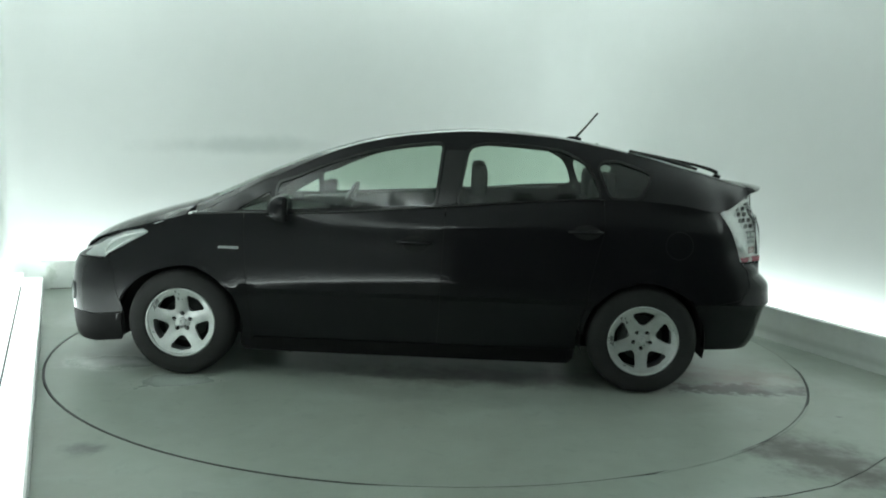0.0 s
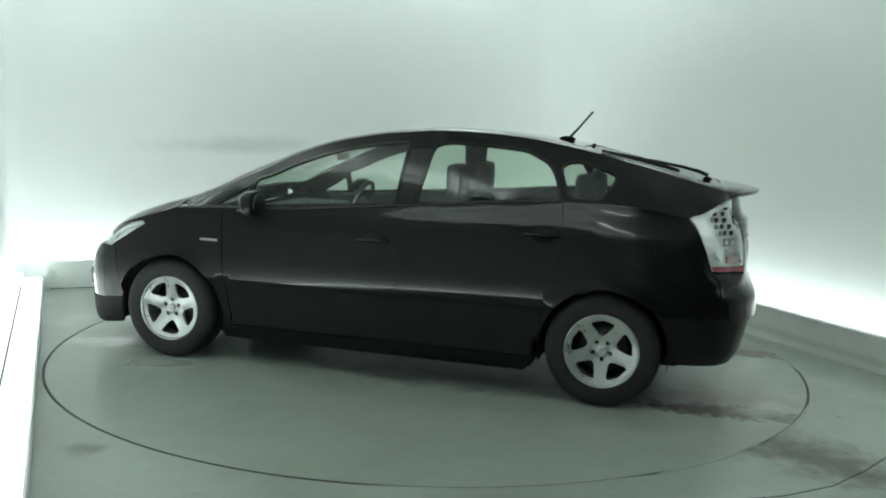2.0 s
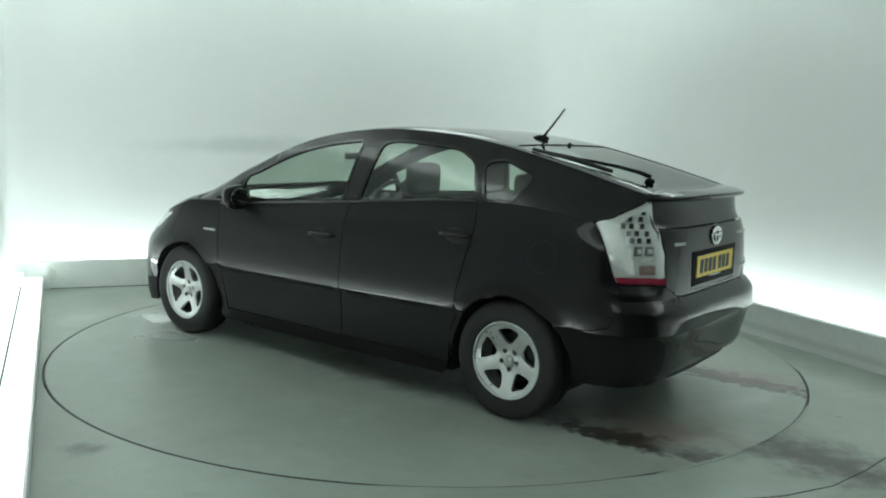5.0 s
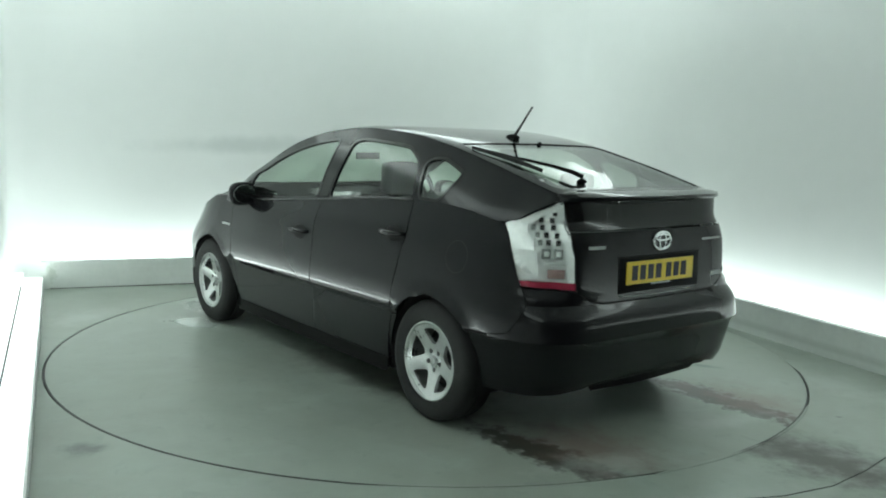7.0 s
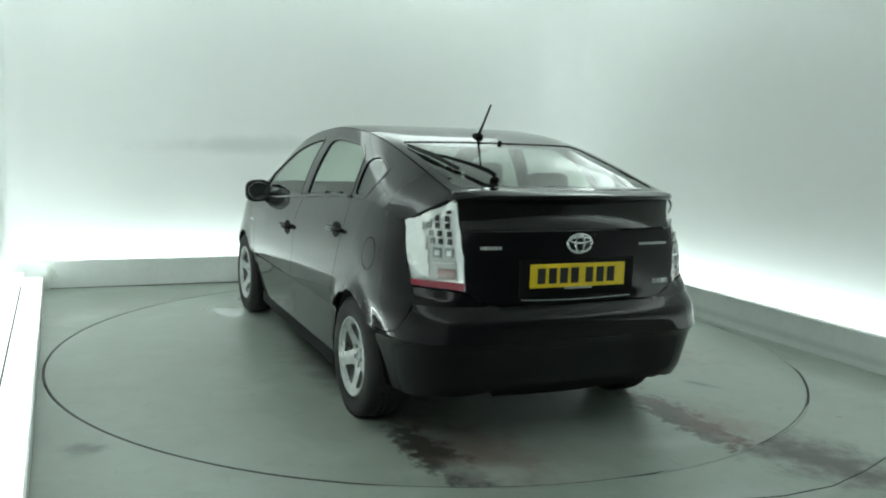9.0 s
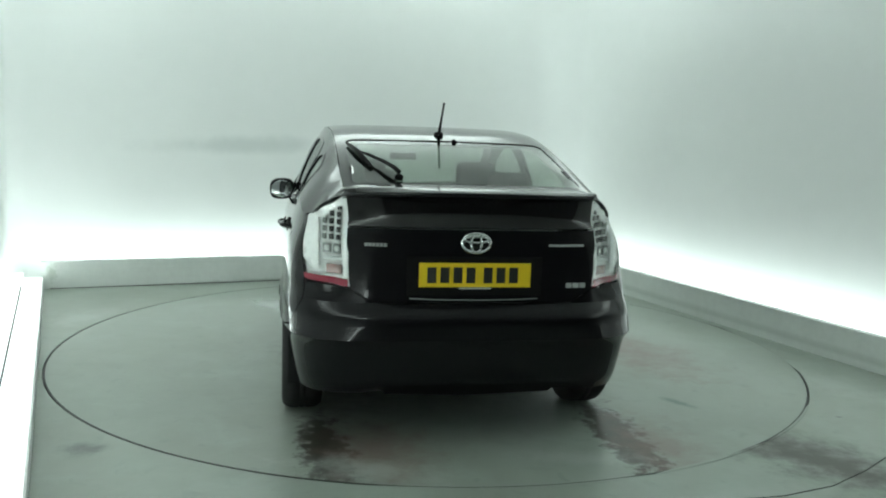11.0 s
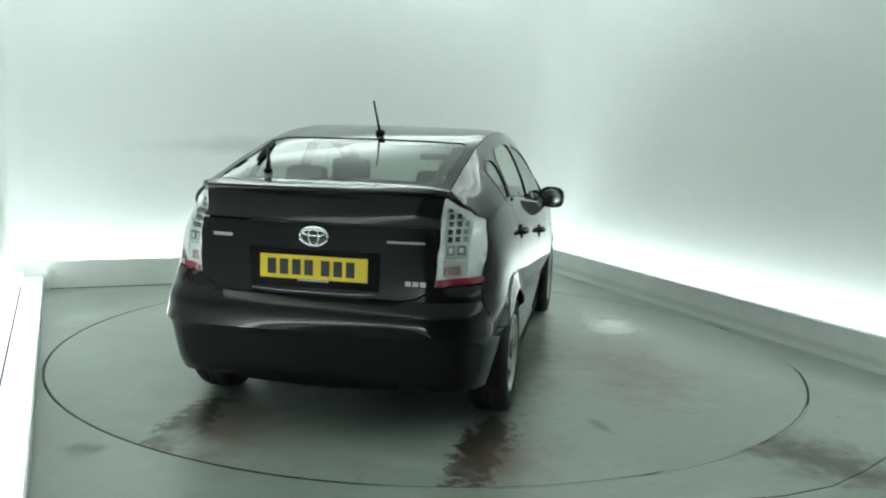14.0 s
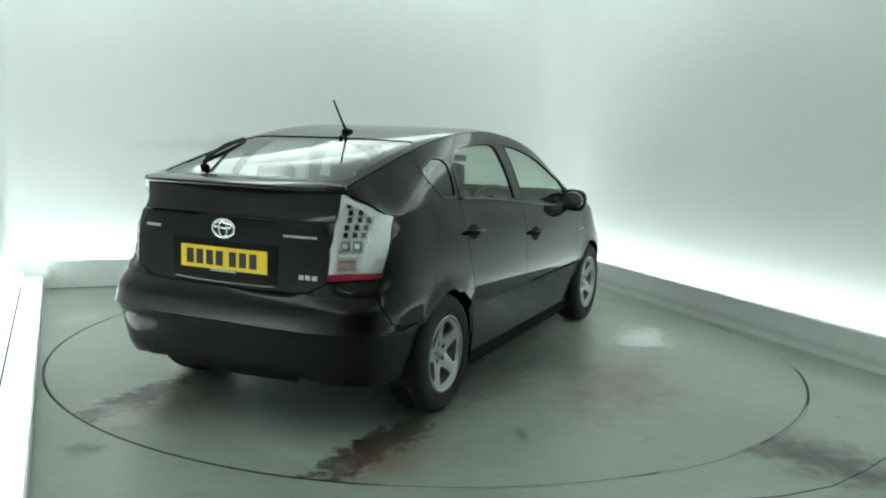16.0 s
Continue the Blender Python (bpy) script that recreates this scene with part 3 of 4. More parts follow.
def both_sides(name, loops, surface, mat, parent, label="", thick=0.010, step=0.045):
    """A left and a right panel, each a mesh of its own."""
    made = []
    for mirror in (False, True):
        bm = patch(bmesh.new(), loops, surface, step, mirror)
        made.append(part(name, bm, mat, parent, label))
        if thick:
            thicken(made[-1], thick)
    return made


def across(name, loops, surface, mat, parent, label="", thick=0.010, step=0.045):
    """One panel that reaches over the middle line, from its left half."""
    bm = bmesh.new()
    for mirror in (False, True):
        patch(bm, loops, surface, step, mirror)
    bmesh.ops.remove_doubles(bm, verts=bm.verts[:], dist=0.004)
    ob = part(name, bm, mat, parent, label)
    if thick:
        thicken(ob, thick)
    return ob


SILL = 0.185


def edge(points, on_x=True):
    return [(s_at_x(x, z) if on_x else s_at_y(x, z), z) for x, z in points]


def belt_line(x0, x1, k, drop=0.0):
    return [(s_at_x(x, BELT_Z(x) - drop), BELT_Z(x) - drop) for x in np.linspace(x0, x1, k)]


TAIL_OUT = [(-1.767, 1.063), (-1.845, 0.98), (-1.905, 0.88), (-1.945, 0.785)]     # outer edge of the tail light: x, z
TAIL_IN = [(0.600, 1.178), (0.597, 1.05), (0.592, 0.92), (0.585, 0.768)]          # its inner edge: y, z


def car_body(car):
    # lower panels
    door_f, door_b = 0.985, -0.185                                # front door, at the belt
    fender = belt_line(1.32, door_f + G, 6) + [(0.975 + G, 0.8), (0.955 + G, 0.5), (0.93 + G, 0.30), (0.93 + G, SILL), (1.01, SILL)] + arch(AXLE) + \
        edge([(1.72, 0.42), (1.755, 0.60), (1.795, 0.704), (1.64, 0.789), (1.545, 0.840), (1.60, 0.862)])
    both_sides("front_wing", [fender], lower, M_PAINT, car, "", 0.010, 0.03)
    fd = belt_line(door_f - G, door_b + G, 14) + [(-0.175 + G, 0.8), (-0.165 + G, 0.4), (-0.155 + G, SILL + 0.06), (0.93 - G, SILL + 0.06), (0.93 - G, 0.30), (0.955 - G, 0.5), (0.975 - G, 0.8)]
    doors = both_sides("front_door", [fd], lower, M_PAINT, car, "", 0.010, 0.03)
    rd = belt_line(door_b - G, -1.09, 10) + [(-1.10, 0.95), (-1.06, 0.80), (-1.02, 0.62)] + [(x, z) for x, z in arch(-AXLE, 0.385) if x > -1.06 and z < 0.60] + \
        [(-0.965, SILL + 0.06), (-0.155 - G, SILL + 0.06), (-0.165 - G, 0.4), (-0.175 - G, 0.8)]
    rears = both_sides("rear_door", [rd], lower, M_PAINT, car, "", 0.010, 0.03)
    quarter = belt_line(-1.09 - 2 * G, -1.765, 10) + edge([(x + 0.004, z) for x, z in TAIL_OUT]) + edge([(-1.942, 0.70), (-1.935, 0.63), (-1.90, 0.575), (-1.80, 0.552), (-1.615, 0.546)]) + \
        [(x, z) for x, z in arch(-AXLE, z0=0.33) if x > -1.4 or z > 0.547] + [(x - 2 * G, z) for x, z in arch(-AXLE, 0.385)[::-1] if x > -1.06 and 0.33 < z < 0.60] + \
        [(-1.02 - 2 * G, 0.62), (-1.06 - 2 * G, 0.80), (-1.10 - 2 * G, 0.95)]
    quarters = both_sides("rear_wing", [quarter], lower, M_PAINT, car, "", 0.010, 0.03)
    both_sides("sill", [[(0.93 - G, SILL + 0.055), (-0.962, SILL + 0.055), (-0.955, 0.19), (-0.92, 0.158), (0.98, 0.158), (1.0, 0.18), (0.94, 0.19)]], lower, M_BLACK, car, "black plastic sill cover", 0.012)
    # bumpers
    front = [(S_NOSE, 0.335), (S_NOSE, 0.645)] + [(s_at_y(y, 0.645, True), 0.645) for y in (0.15, 0.35, 0.55)] + edge([(1.835, 0.667), (1.80 + G, 0.702), (1.755 + G, 0.60), (1.72 + G, 0.42)]) + \
        edge([(1.695, 0.36), (1.9, 0.335)])
    lip = [(S_NOSE, 0.15), (S_NOSE, 0.33)] + edge([(1.9, 0.33), (1.695, 0.355), (1.69, 0.25), (1.72, 0.19), (1.9, 0.16)])
    across("front_lip", [lip], lower, M_BLACK, car, "black plastic lower front lip")
    across("front_bumper", [front], lower, M_PAINT, car, "black painted front bumper", 0.010, 0.03)
    rear = [(S_TAIL, 0.31), (S_TAIL, 0.698)] + [(s_at_y(y, 0.698), 0.698) for y in (0.15, 0.3, 0.42)] + [(s_at_y(0.50, 0.712), 0.712), (s_at_y(0.545, 0.738), 0.738), (s_at_y(0.575, 0.76), 0.76)] + \
        [(s_at_y(0.66, 0.768), 0.768)] + edge([(-1.948, 0.772), (-1.948, 0.70), (-1.94, 0.626), (-1.90 - G, 0.569), (-1.80 - G, 0.546), (-1.622, 0.540), (-1.662, 0.48), (-1.69, 0.42), (-1.695, 0.29), (-1.72, 0.268), (-1.95, 0.268)]) + \
        [(s_at_y(0.62, 0.275), 0.275), (s_at_y(0.45, 0.305), 0.305)]
    across("rear_bumper", [rear], lower, M_PAINT, car, "black painted rear bumper", 0.010, 0.02)
    valance = [(S_TAIL, 0.245), (S_TAIL, 0.308), (s_at_y(0.44, 0.302), 0.302), (s_at_y(0.40, 0.26), 0.26)]
    across("rear_valance", [valance], lambda s, z: (lower(s, z)[0] + 0.02, *lower(s, z)[1:]), M_BLACK, car, "black plastic rear valance", 0.01)
    # tailgate, from the bumper to the lower window
    gate = [(S_TAIL, 0.705), (S_TAIL, 1.036)] + [(s_at_y(y, 1.036), 1.036) for y in (0.2, 0.4, 0.592)] + [(s_at_y(y - 0.006, z), z) for y, z in TAIL_IN[2:]] + \
        [(s_at_y(0.565, 0.755), 0.755), (s_at_y(0.535, 0.742), 0.742), (s_at_y(0.49, 0.716), 0.716), (s_at_y(0.42, 0.705), 0.705)]
    gate_ob = across("tailgate", [gate], lower, M_PAINT, car, "black painted tailgate", 0.012, 0.016)
    low_glass = [(S_TAIL, 1.044), (S_TAIL, 1.175)] + [(s_at_y(y, 1.175), 1.175) for y in (0.2, 0.4, 0.594)] + [(s_at_y(0.591, 1.044), 1.044), (s_at_y(0.3, 1.044), 1.044)]
    across("lower_rear_window", [low_glass], lower, M_GLOSSBLACK, gate_ob, "dark tinted lower rear window", 0.006, 0.02)
    # upper sides
    def rail_edge(x0, x1, k, drop):
        return [(x, rail(x)[1] - drop) for x in np.linspace(x0, x1, k)]
    def belt_edge(x0, x1, k, lift):
        return [(x, belt(x)[1] + (lift if x > -1.1 else 0.0005)) for x in np.linspace(x0, x1, k)]
    tri = rounded([(1.03, 0.990), (0.835, 1.105), (0.835, 0.994)], 0.02)
    fwin = rounded([(0.795, 1.0), (0.795, 1.150)] + rail_edge(0.70, -0.15, 9, 0.068) + [(-0.115, 1.056)], 0.03)
    rwin = rounded([(-0.255, 1.068), (-0.315, 1.390)] + rail_edge(-0.40, -0.86, 5, 0.074) + [(-0.985, 1.318), (-1.03, 1.25), (-1.072, 1.130)], 0.035)
    qwin = rounded([(-1.130, 1.134), (-1.092, 1.23), (-1.068, 1.300), (-1.095, 1.325), (-1.18, 1.332), (-1.365, 1.268), (-1.345, 1.215), (-1.29, 1.134)], 0.03)
    outline = belt_edge(1.29, -1.985, 40, 0.004) + rail_edge(-1.985, 1.29, 50, 0.004)
    both_sides("side_frame", [outline, tri, fwin, rwin, qwin], side, M_PAINT, car, "", 0.016, 0.04)
    inset = lambda x, z: (side(x, z)[0], side(x, z)[1] - 0.006, z)
    for nm, lp in (("quarter_light", tri), ("front_door_window", fwin), ("rear_door_window", rwin), ("rear_quarter_window", qwin)):
        for ob in both_sides(nm, [lp], inset, M_QUARTERGLASS if nm == "rear_quarter_window" else M_GLASS, car, "clear green-tinted side glass", 0, 0.05):
            ob.visible_shadow = False
    # black frames round the side glass, with the pillar between the doors
    def swell(loop, d):
        c = sum((Vector(p) for p in loop), Vector((0, 0))) / len(loop)
        out = []
        n = len(loop)
        for i in range(n):
            a, b = Vector(loop[i - 1]), Vector(loop[(i + 1) % n])
            nrm = Vector(((b - a).y, -(b - a).x)).normalized()
            p = Vector(loop[i])
            out.append(tuple(p + nrm * d * (1 if nrm.dot(p - c) > 0 else -1)))
        return out
    proud = lambda x, z: (side(x, z)[0], side(x, z)[1] + 0.003, z)
    for nm, lp in (("window_seal", fwin), ("window_seal", rwin), ("window_seal", qwin)):
        both_sides(nm, [swell(lp, 0.014), lp], proud, M_GLOSSBLACK, car, "gloss black window surround", 0.006, 0.04)
    for sg in (1, -1):
        bm = tube(bmesh.new(), [(x, sg * (belt(x)[0] + 0.001), belt(x)[1] + 0.003) for x in np.linspace(1.28, -1.09, 50)], 0.0085, 8)
        part("belt_moulding", bm, M_GLOSSBLACK, car, "thin black belt moulding")
    pillar = [(-0.137, 1.06), (-0.172, 1.37), (-0.295, 1.375), (-0.238, 1.07)]
    both_sides("door_pillar", [pillar], proud, M_GLOSSBLACK, car, "gloss black pillar trim", 0.004, 0.05)
    # top: bonnet, windscreen, roof, rear window
    def top_half(x0, x1, k, inset=0.0):
        return [(x, max(0.0, rail(x)[0] - inset)) for x in np.linspace(x0, x1, k)]
    hood = [(1.30, 0.0)] + [(1.30, 0.70)] + top_half(1.34, 2.145, 16, 0.004) + [(2.15, 0.0)]
    across("bonnet", [hood], top, M_PAINT, car, "black painted bonnet", 0.01, 0.05)
    screen = [(0.40, 0.0), (0.375, 0.56)] + top_half(0.46, 1.16, 8, 0.055) + [(1.22, 0.62), (1.27, 0.3), (1.28, 0.0)]
    rear_w = [(-1.135, 0.0), (-1.15, 0.52), (-1.20, 0.545), (-1.86, 0.552), (-1.915, 0.53), (-1.93, 0.0)]
    # the roof's half outline with both windows cut away
    half = [(1.294, 0.0), (1.294, 0.70)] + top_half(1.28, -1.985, 44) + [(-1.985, 0.0)] + rear_w[::-1] + screen
    across("roof", [half], top, M_PAINT, car, "black painted roof", 0.012, 0.03)
    dip = lambda x, y: (top(x, y)[0], y, top(x, y)[2] - 0.005)
    across("windscreen", [screen], dip, M_GLASS, car, "clear green-tinted windscreen", 0, 0.06).visible_shadow = False
    across("rear_window", [rear_w], dip, M_REARGLASS, gate_ob, "sloping tinted rear window", 0, 0.03).visible_shadow = False
    band = [(-1.137, 0.0), (-1.152, 0.518), (-1.202, 0.543), (-1.858, 0.55), (-1.912, 0.527), (-1.927, 0.0), (-1.90, 0.0), (-1.885, 0.47), (-1.83, 0.485), (-1.24, 0.48), (-1.205, 0.455), (-1.195, 0.0)]
    across("rear_window_border", [band], lambda x, y: (x, y, top(x, y)[2] - 0.010), M_GLOSSBLACK, gate_ob, "black printed border of the rear window", 0.002, 0.02)
    # spoiler lip over the lower window
    bm = bmesh.new()
    rows = []
    n = 36
    for i in range(n + 1):
        y = -0.60 + 1.20 * i / n
        q = abs(y) / 0.60
        bow = 0.155 * (1 - q ** 2.6)
        zt = top(-1.95, min(abs(y), 0.585))[2]
        lip = -1.995 - bow
        drop = 0.012 * q * q
        sec = [(-1.93, zt - 0.012), (-1.955, zt + 0.002), (-1.99 - 0.4 * bow, zt - 0.006), (lip + 0.01, 1.212 - drop - 0.004), (lip, 1.205 - drop), (lip + 0.004, 1.190 - drop), (lip + 0.03, 1.182 - drop), (-1.97 - 0.2 * bow, 1.172 - drop)]
        rows.append([bm.verts.new((x, y, z)) for x, z in sec])
    for a, b in zip(rows, rows[1:]):
        for k in range(len(a)):
            j = (k + 1) % len(a)
            bm.faces.new((a[k], b[k], b[j], a[j]))
    bm.faces.new(rows[0])
    bm.faces.new(rows[-1][::-1])
    bmesh.ops.recalc_face_normals(bm, faces=bm.faces[:])
    part("rear_spoiler", bm, M_PAINT, gate_ob, "black rear spoiler lip")
    return doors, rears, quarters, gate_ob


def inner_shell(car):
    """The dark lining that closes the gaps, the floor pan and the wheel housings."""
    bm = bmesh.new()
    sink = lambda s, z: (lower(s, z)[0] * 0.985, lower(s, z)[1] - 0.028, z)
    loop = [(S_NOSE, 0.24), (S_NOSE, 0.57)] + [(s_at_y(y, 0.57, True), 0.57) for y in (0.3, 0.55)] + edge([(1.76, 0.57), (1.68, 0.64), (1.46, 0.78)]) + belt_line(1.3, -1.75, 30, 0.03) + edge([(x + 0.02, z) for x, z in TAIL_OUT[1:]]) + \
        [(s_at_y(0.57, 0.72), 0.72), (S_TAIL, 0.67), (S_TAIL, 0.32), (s_at_y(0.6, 0.26), 0.26)] + edge([(-1.68, 0.26)]) + arch(-AXLE, 0.37, 0.26)[:] + [(-0.9, 0.2), (0.9, 0.2)] + arch(AXLE, 0.37, 0.26) + edge([(1.75, 0.24)])
    for mirror in (False, True):
        patch(bm, [loop], sink, 0.07, mirror)
    part("inner_shell", bm, M_VOID, car, "dark lining behind the panels")
    bm = bmesh.new()
    box(bm, -1.75, 1.85, -0.60, 0.60, 0.21, 0.26)
    box(bm, -0.95, 0.95, -0.78, 0.78, 0.17, 0.22)
    part("floor_pan", bm, M_VOID, car, "dark underbody", smooth=False)
    for ax in (AXLE, -AXLE):
        for sy in (1, -1):
            bm = bmesh.new()
            rows = []
            for a in np.linspace(-0.25, math.pi + 0.25, 26):
                rows.append([bm.verts.new((ax + 0.36 * math.cos(a), sy * y, 0.31 + 0.36 * math.sin(a))) for y in (0.50, 0.835)])
            for a, b in zip(rows, rows[1:]):
                bm.faces.new((a[0], a[1], b[1], b[0]))
            bm.faces.new([r[0] for r in rows])                    # the inner side of the well
            part("wheel_housing", bm, M_VOID, car)


def wheel_parts():
    """A wheel round the y axis with its outer face at +y."""
    w = new("wheel")
    bm = bmesh.new()
    prof = [(0.200, -0.095), (0.225, -0.100), (0.262, -0.104), (0.292, -0.098), (0.308, -0.080), (0.315, -0.055), (0.3155, -0.02), (0.311, -0.018), (0.311, -0.012), (0.3155, -0.010), (0.3155, 0.010),
            (0.311, 0.012), (0.311, 0.018), (0.3155, 0.02), (0.315, 0.055), (0.308, 0.080), (0.292, 0.098), (0.262, 0.104), (0.225, 0.100), (0.200, 0.095)]
    lathe(bm, prof, 64)
    part("tyre", bm, M_RUBBER, w, "black rubber tyre")
    bm = bmesh.new()
    lathe(bm, [(0.188, -0.09), (0.205, -0.095), (0.207, 0.094), (0.203, 0.100), (0.196, 0.099), (0.190, 0.088), (0.183, 0.05), (0.183, -0.08)], 64)
    part("rim", bm, M_ALLOY, w, "silver alloy rim")
    holes = []
    for k in range(5):
        a = radians(90 + 72 * k + 36)
        pts = [(0.090, -0.19), (0.150, -0.41), (0.166, -0.38), (0.171, 0), (0.166, 0.38), (0.150, 0.41), (0.090, 0.19), (0.081, 0)]
        holes.append(rounded([(r * math.cos(a + d), r * math.sin(a + d)) for r, d in pts], 0.014, 3))
    for k in range(5):
        a = radians(90 + 72 * k)
        holes.append([(0.050 * math.cos(a) + 0.0135 * math.cos(b), 0.050 * math.sin(a) + 0.0135 * math.sin(b)) for b in np.linspace(0, 2 * math.pi, 8, endpoint=False)])
    outer = [(0.192 * math.cos(a), 0.192 * math.sin(a)) for a in np.linspace(0, 2 * math.pi, 64, endpoint=False)]

    def face(u, v):
        r = math.hypot(u, v)
        a = math.atan2(v, u)
        ridge = 0.004 * math.cos(5 * (a - radians(90)))
        return u, 0.058 + 0.030 * (r / 0.19) ** 2 + ridge * min(1, r / 0.1) - 0.006 * math.exp(-((r - 0.05) / 0.012) ** 2), v
    bm = patch(bmesh.new(), [outer] + holes, face, 0.018)
    thicken(part("spokes", bm, M_ALLOY, w, "five broad silver alloy spokes"), 0.022)
    bm = lathe(bmesh.new(), [(0.001, 0.068), (0.020, 0.068), (0.026, 0.062), (0.028, 0.05), (0.001, 0.05)], 24)
    part("hub_cap", bm, M_SILVER, w, "small silver hub cap")
    bm = lathe(bmesh.new(), [(0.001, 0.0), (0.130, 0.0), (0.130, -0.02), (0.001, -0.02)], 40)
    part("brake_disc", bm, M_DISCBRAKE, w, "grey steel brake disc")
    bm = lathe(bmesh.new(), [(0.001, -0.05), (0.185, -0.05), (0.185, -0.06), (0.001, -0.06)], 40)
    part("inner_disc", bm, M_VOID, w, "dark inner side of the wheel")
    return w


def wheels(car):
    first = wheel_parts()
    first.parent = car
    k = 0
    for ax in (AXLE, -AXLE):
        for sy in (1, -1):
            m = pose(ax, sy * 0.762, TYRE_R, 0, 0, 0 if sy > 0 else 180) @ pose(0, 0, 0, 0, (0, 20, 36, 12)[k], 0)
            if k == 0:
                first.matrix_basis = m
            else:
                copy_thing(first, m)
            k += 1


def tail_lights(car):
    full = [(s_at_y(y, z), z) for y, z in TAIL_IN[::-1]] + [(s_at_y(0.66, 1.132), 1.132)] + edge([(-1.772, 1.062)] + [(x - 0.003, z) for x, z in TAIL_OUT[1:]]) + [(s_at_y(0.68, 0.775), 0.775)]
    zlo = 0.805
    for mirror in (False, True):
        sg = -1 if mirror else 1
        back = lambda s, z: (lower(s, z)[0] + 0.022, lower(s, z)[1] - 0.012, z)
        bm = patch(bmesh.new(), [full], back, 0.04, mirror)
        lamp = part("tail_light", bm, M_LAMPBOX, car, "clear white tail light with a red lower strip")
        thicken(lamp, 0.006)
        bm = patch(bmesh.new(), [full], lower, 0.03, mirror)
        lens = part("lens", bm, M_LENS, lamp, "clear outer lens")
        lens.visible_shadow = False
        red = [(s_at_y(0.588, 0.772), 0.772), (s_at_y(0.589, zlo), zlo), (s_at_y(0.68, zlo + 0.004), zlo + 0.004)] + edge([(-1.93, zlo + 0.006), (-1.945, 0.784)]) + [(s_at_y(0.68, 0.778), 0.778)]
        over = lambda d: (lambda s, z: (lower(s, z)[0] + d, lower(s, z)[1], z))
        part("red_strip", patch(bmesh.new(), [red], over(-0.003), 0.03, mirror), M_RED, lamp, "red reflector strip")
        hole = [(s_at_y(0.606, 0.815), 0.815), (s_at_y(0.612, 1.128), 1.128), (s_at_y(0.645, 1.118), 1.118), (s_at_y(0.715, 1.045), 1.045), (s_at_y(0.722, 0.90), 0.90), (s_at_y(0.705, 0.815), 0.815)]
        top_half = [p for p in full if p[1] > 0.80] + [(s_at_y(0.70, 0.808), 0.808), (s_at_y(0.592, 0.808), 0.808)]
        cx, cz = s_at_y(0.66, 0.96), 0.96
        top_half.sort(key=lambda p: math.atan2(p[1] - cz, p[0] - cx))
        part("frame", patch(bmesh.new(), [top_half, rounded(hole, 0.012)], lambda s, z: (lower(s, z)[0] + 0.0015, lower(s, z)[1] - 0.0015, z), 0.03, mirror), M_LAMPBOX, lamp, "white outer frame")

        def cell(nm, mt, y0, y1, z0, z1, deep=0.012):
            z, y = (z0 + z1) / 2, (y0 + y1) / 2
            x, yy, _ = lower(s_at_y(y, z), z)
            xa, ya, _ = lower(s_at_y(y + 0.01, z), z)
            turn = math.degrees(math.atan2(xa - x, ya - yy))
            m = Matrix.Translation((x + deep, sg * yy, z)) @ pose(0, 0, 0, 0, 0, -sg * turn)
            bm = box(bmesh.new(), -0.006, 0.006, -(y1 - y0) / 2, (y1 - y0) / 2, -(z1 - z0) / 2, (z1 - z0) / 2, m, 0.003)
            return part(nm, bm, mt, lamp)
        cell("fog_reflector", M_DULLRED, 0.606, 0.688, 0.822, 0.864, 0.006)
        for k in range(4):                                        # white outer wall beside the cells
            cell("outer_wall", M_LAMPBOX, 0.7125, 0.7215, 0.83 + 0.0585 * k, 0.889 + 0.0585 * k, 0.006)
        cell("divider", M_PALELED, 0.604, 0.700, 0.884, 0.900, 0.004)
        for y0 in (0.618, 0.662):                                 # two square lamps, each in a dark surround
            cell("lamp_surround", M_GREYLED, y0 - 0.003, y0 + 0.039, 0.912, 0.957, 0.010)
            cell("square_lamp", M_PALELED, y0 + 0.006, y0 + 0.030, 0.923, 0.947, 0.005)
        # rows of small light cells, the outer column paler
        for r in range(5):
            z = 0.984 + 0.0335 * r
            for c in range(3):
                y = 0.630 + 0.0305 * c - 0.002 * r
                if y > 0.715 - 0.85 * max(0, z - 1.035):
                    continue
                cell("led_cell", M_GREYLED if c == 2 else M_DARKLED, y - 0.0105, y + 0.0105, z - 0.0125, z + 0.0125)
                cell("led_rib", M_LAMPBOX, y - 0.012, y + 0.012, z + 0.014, z + 0.0185, 0.008)


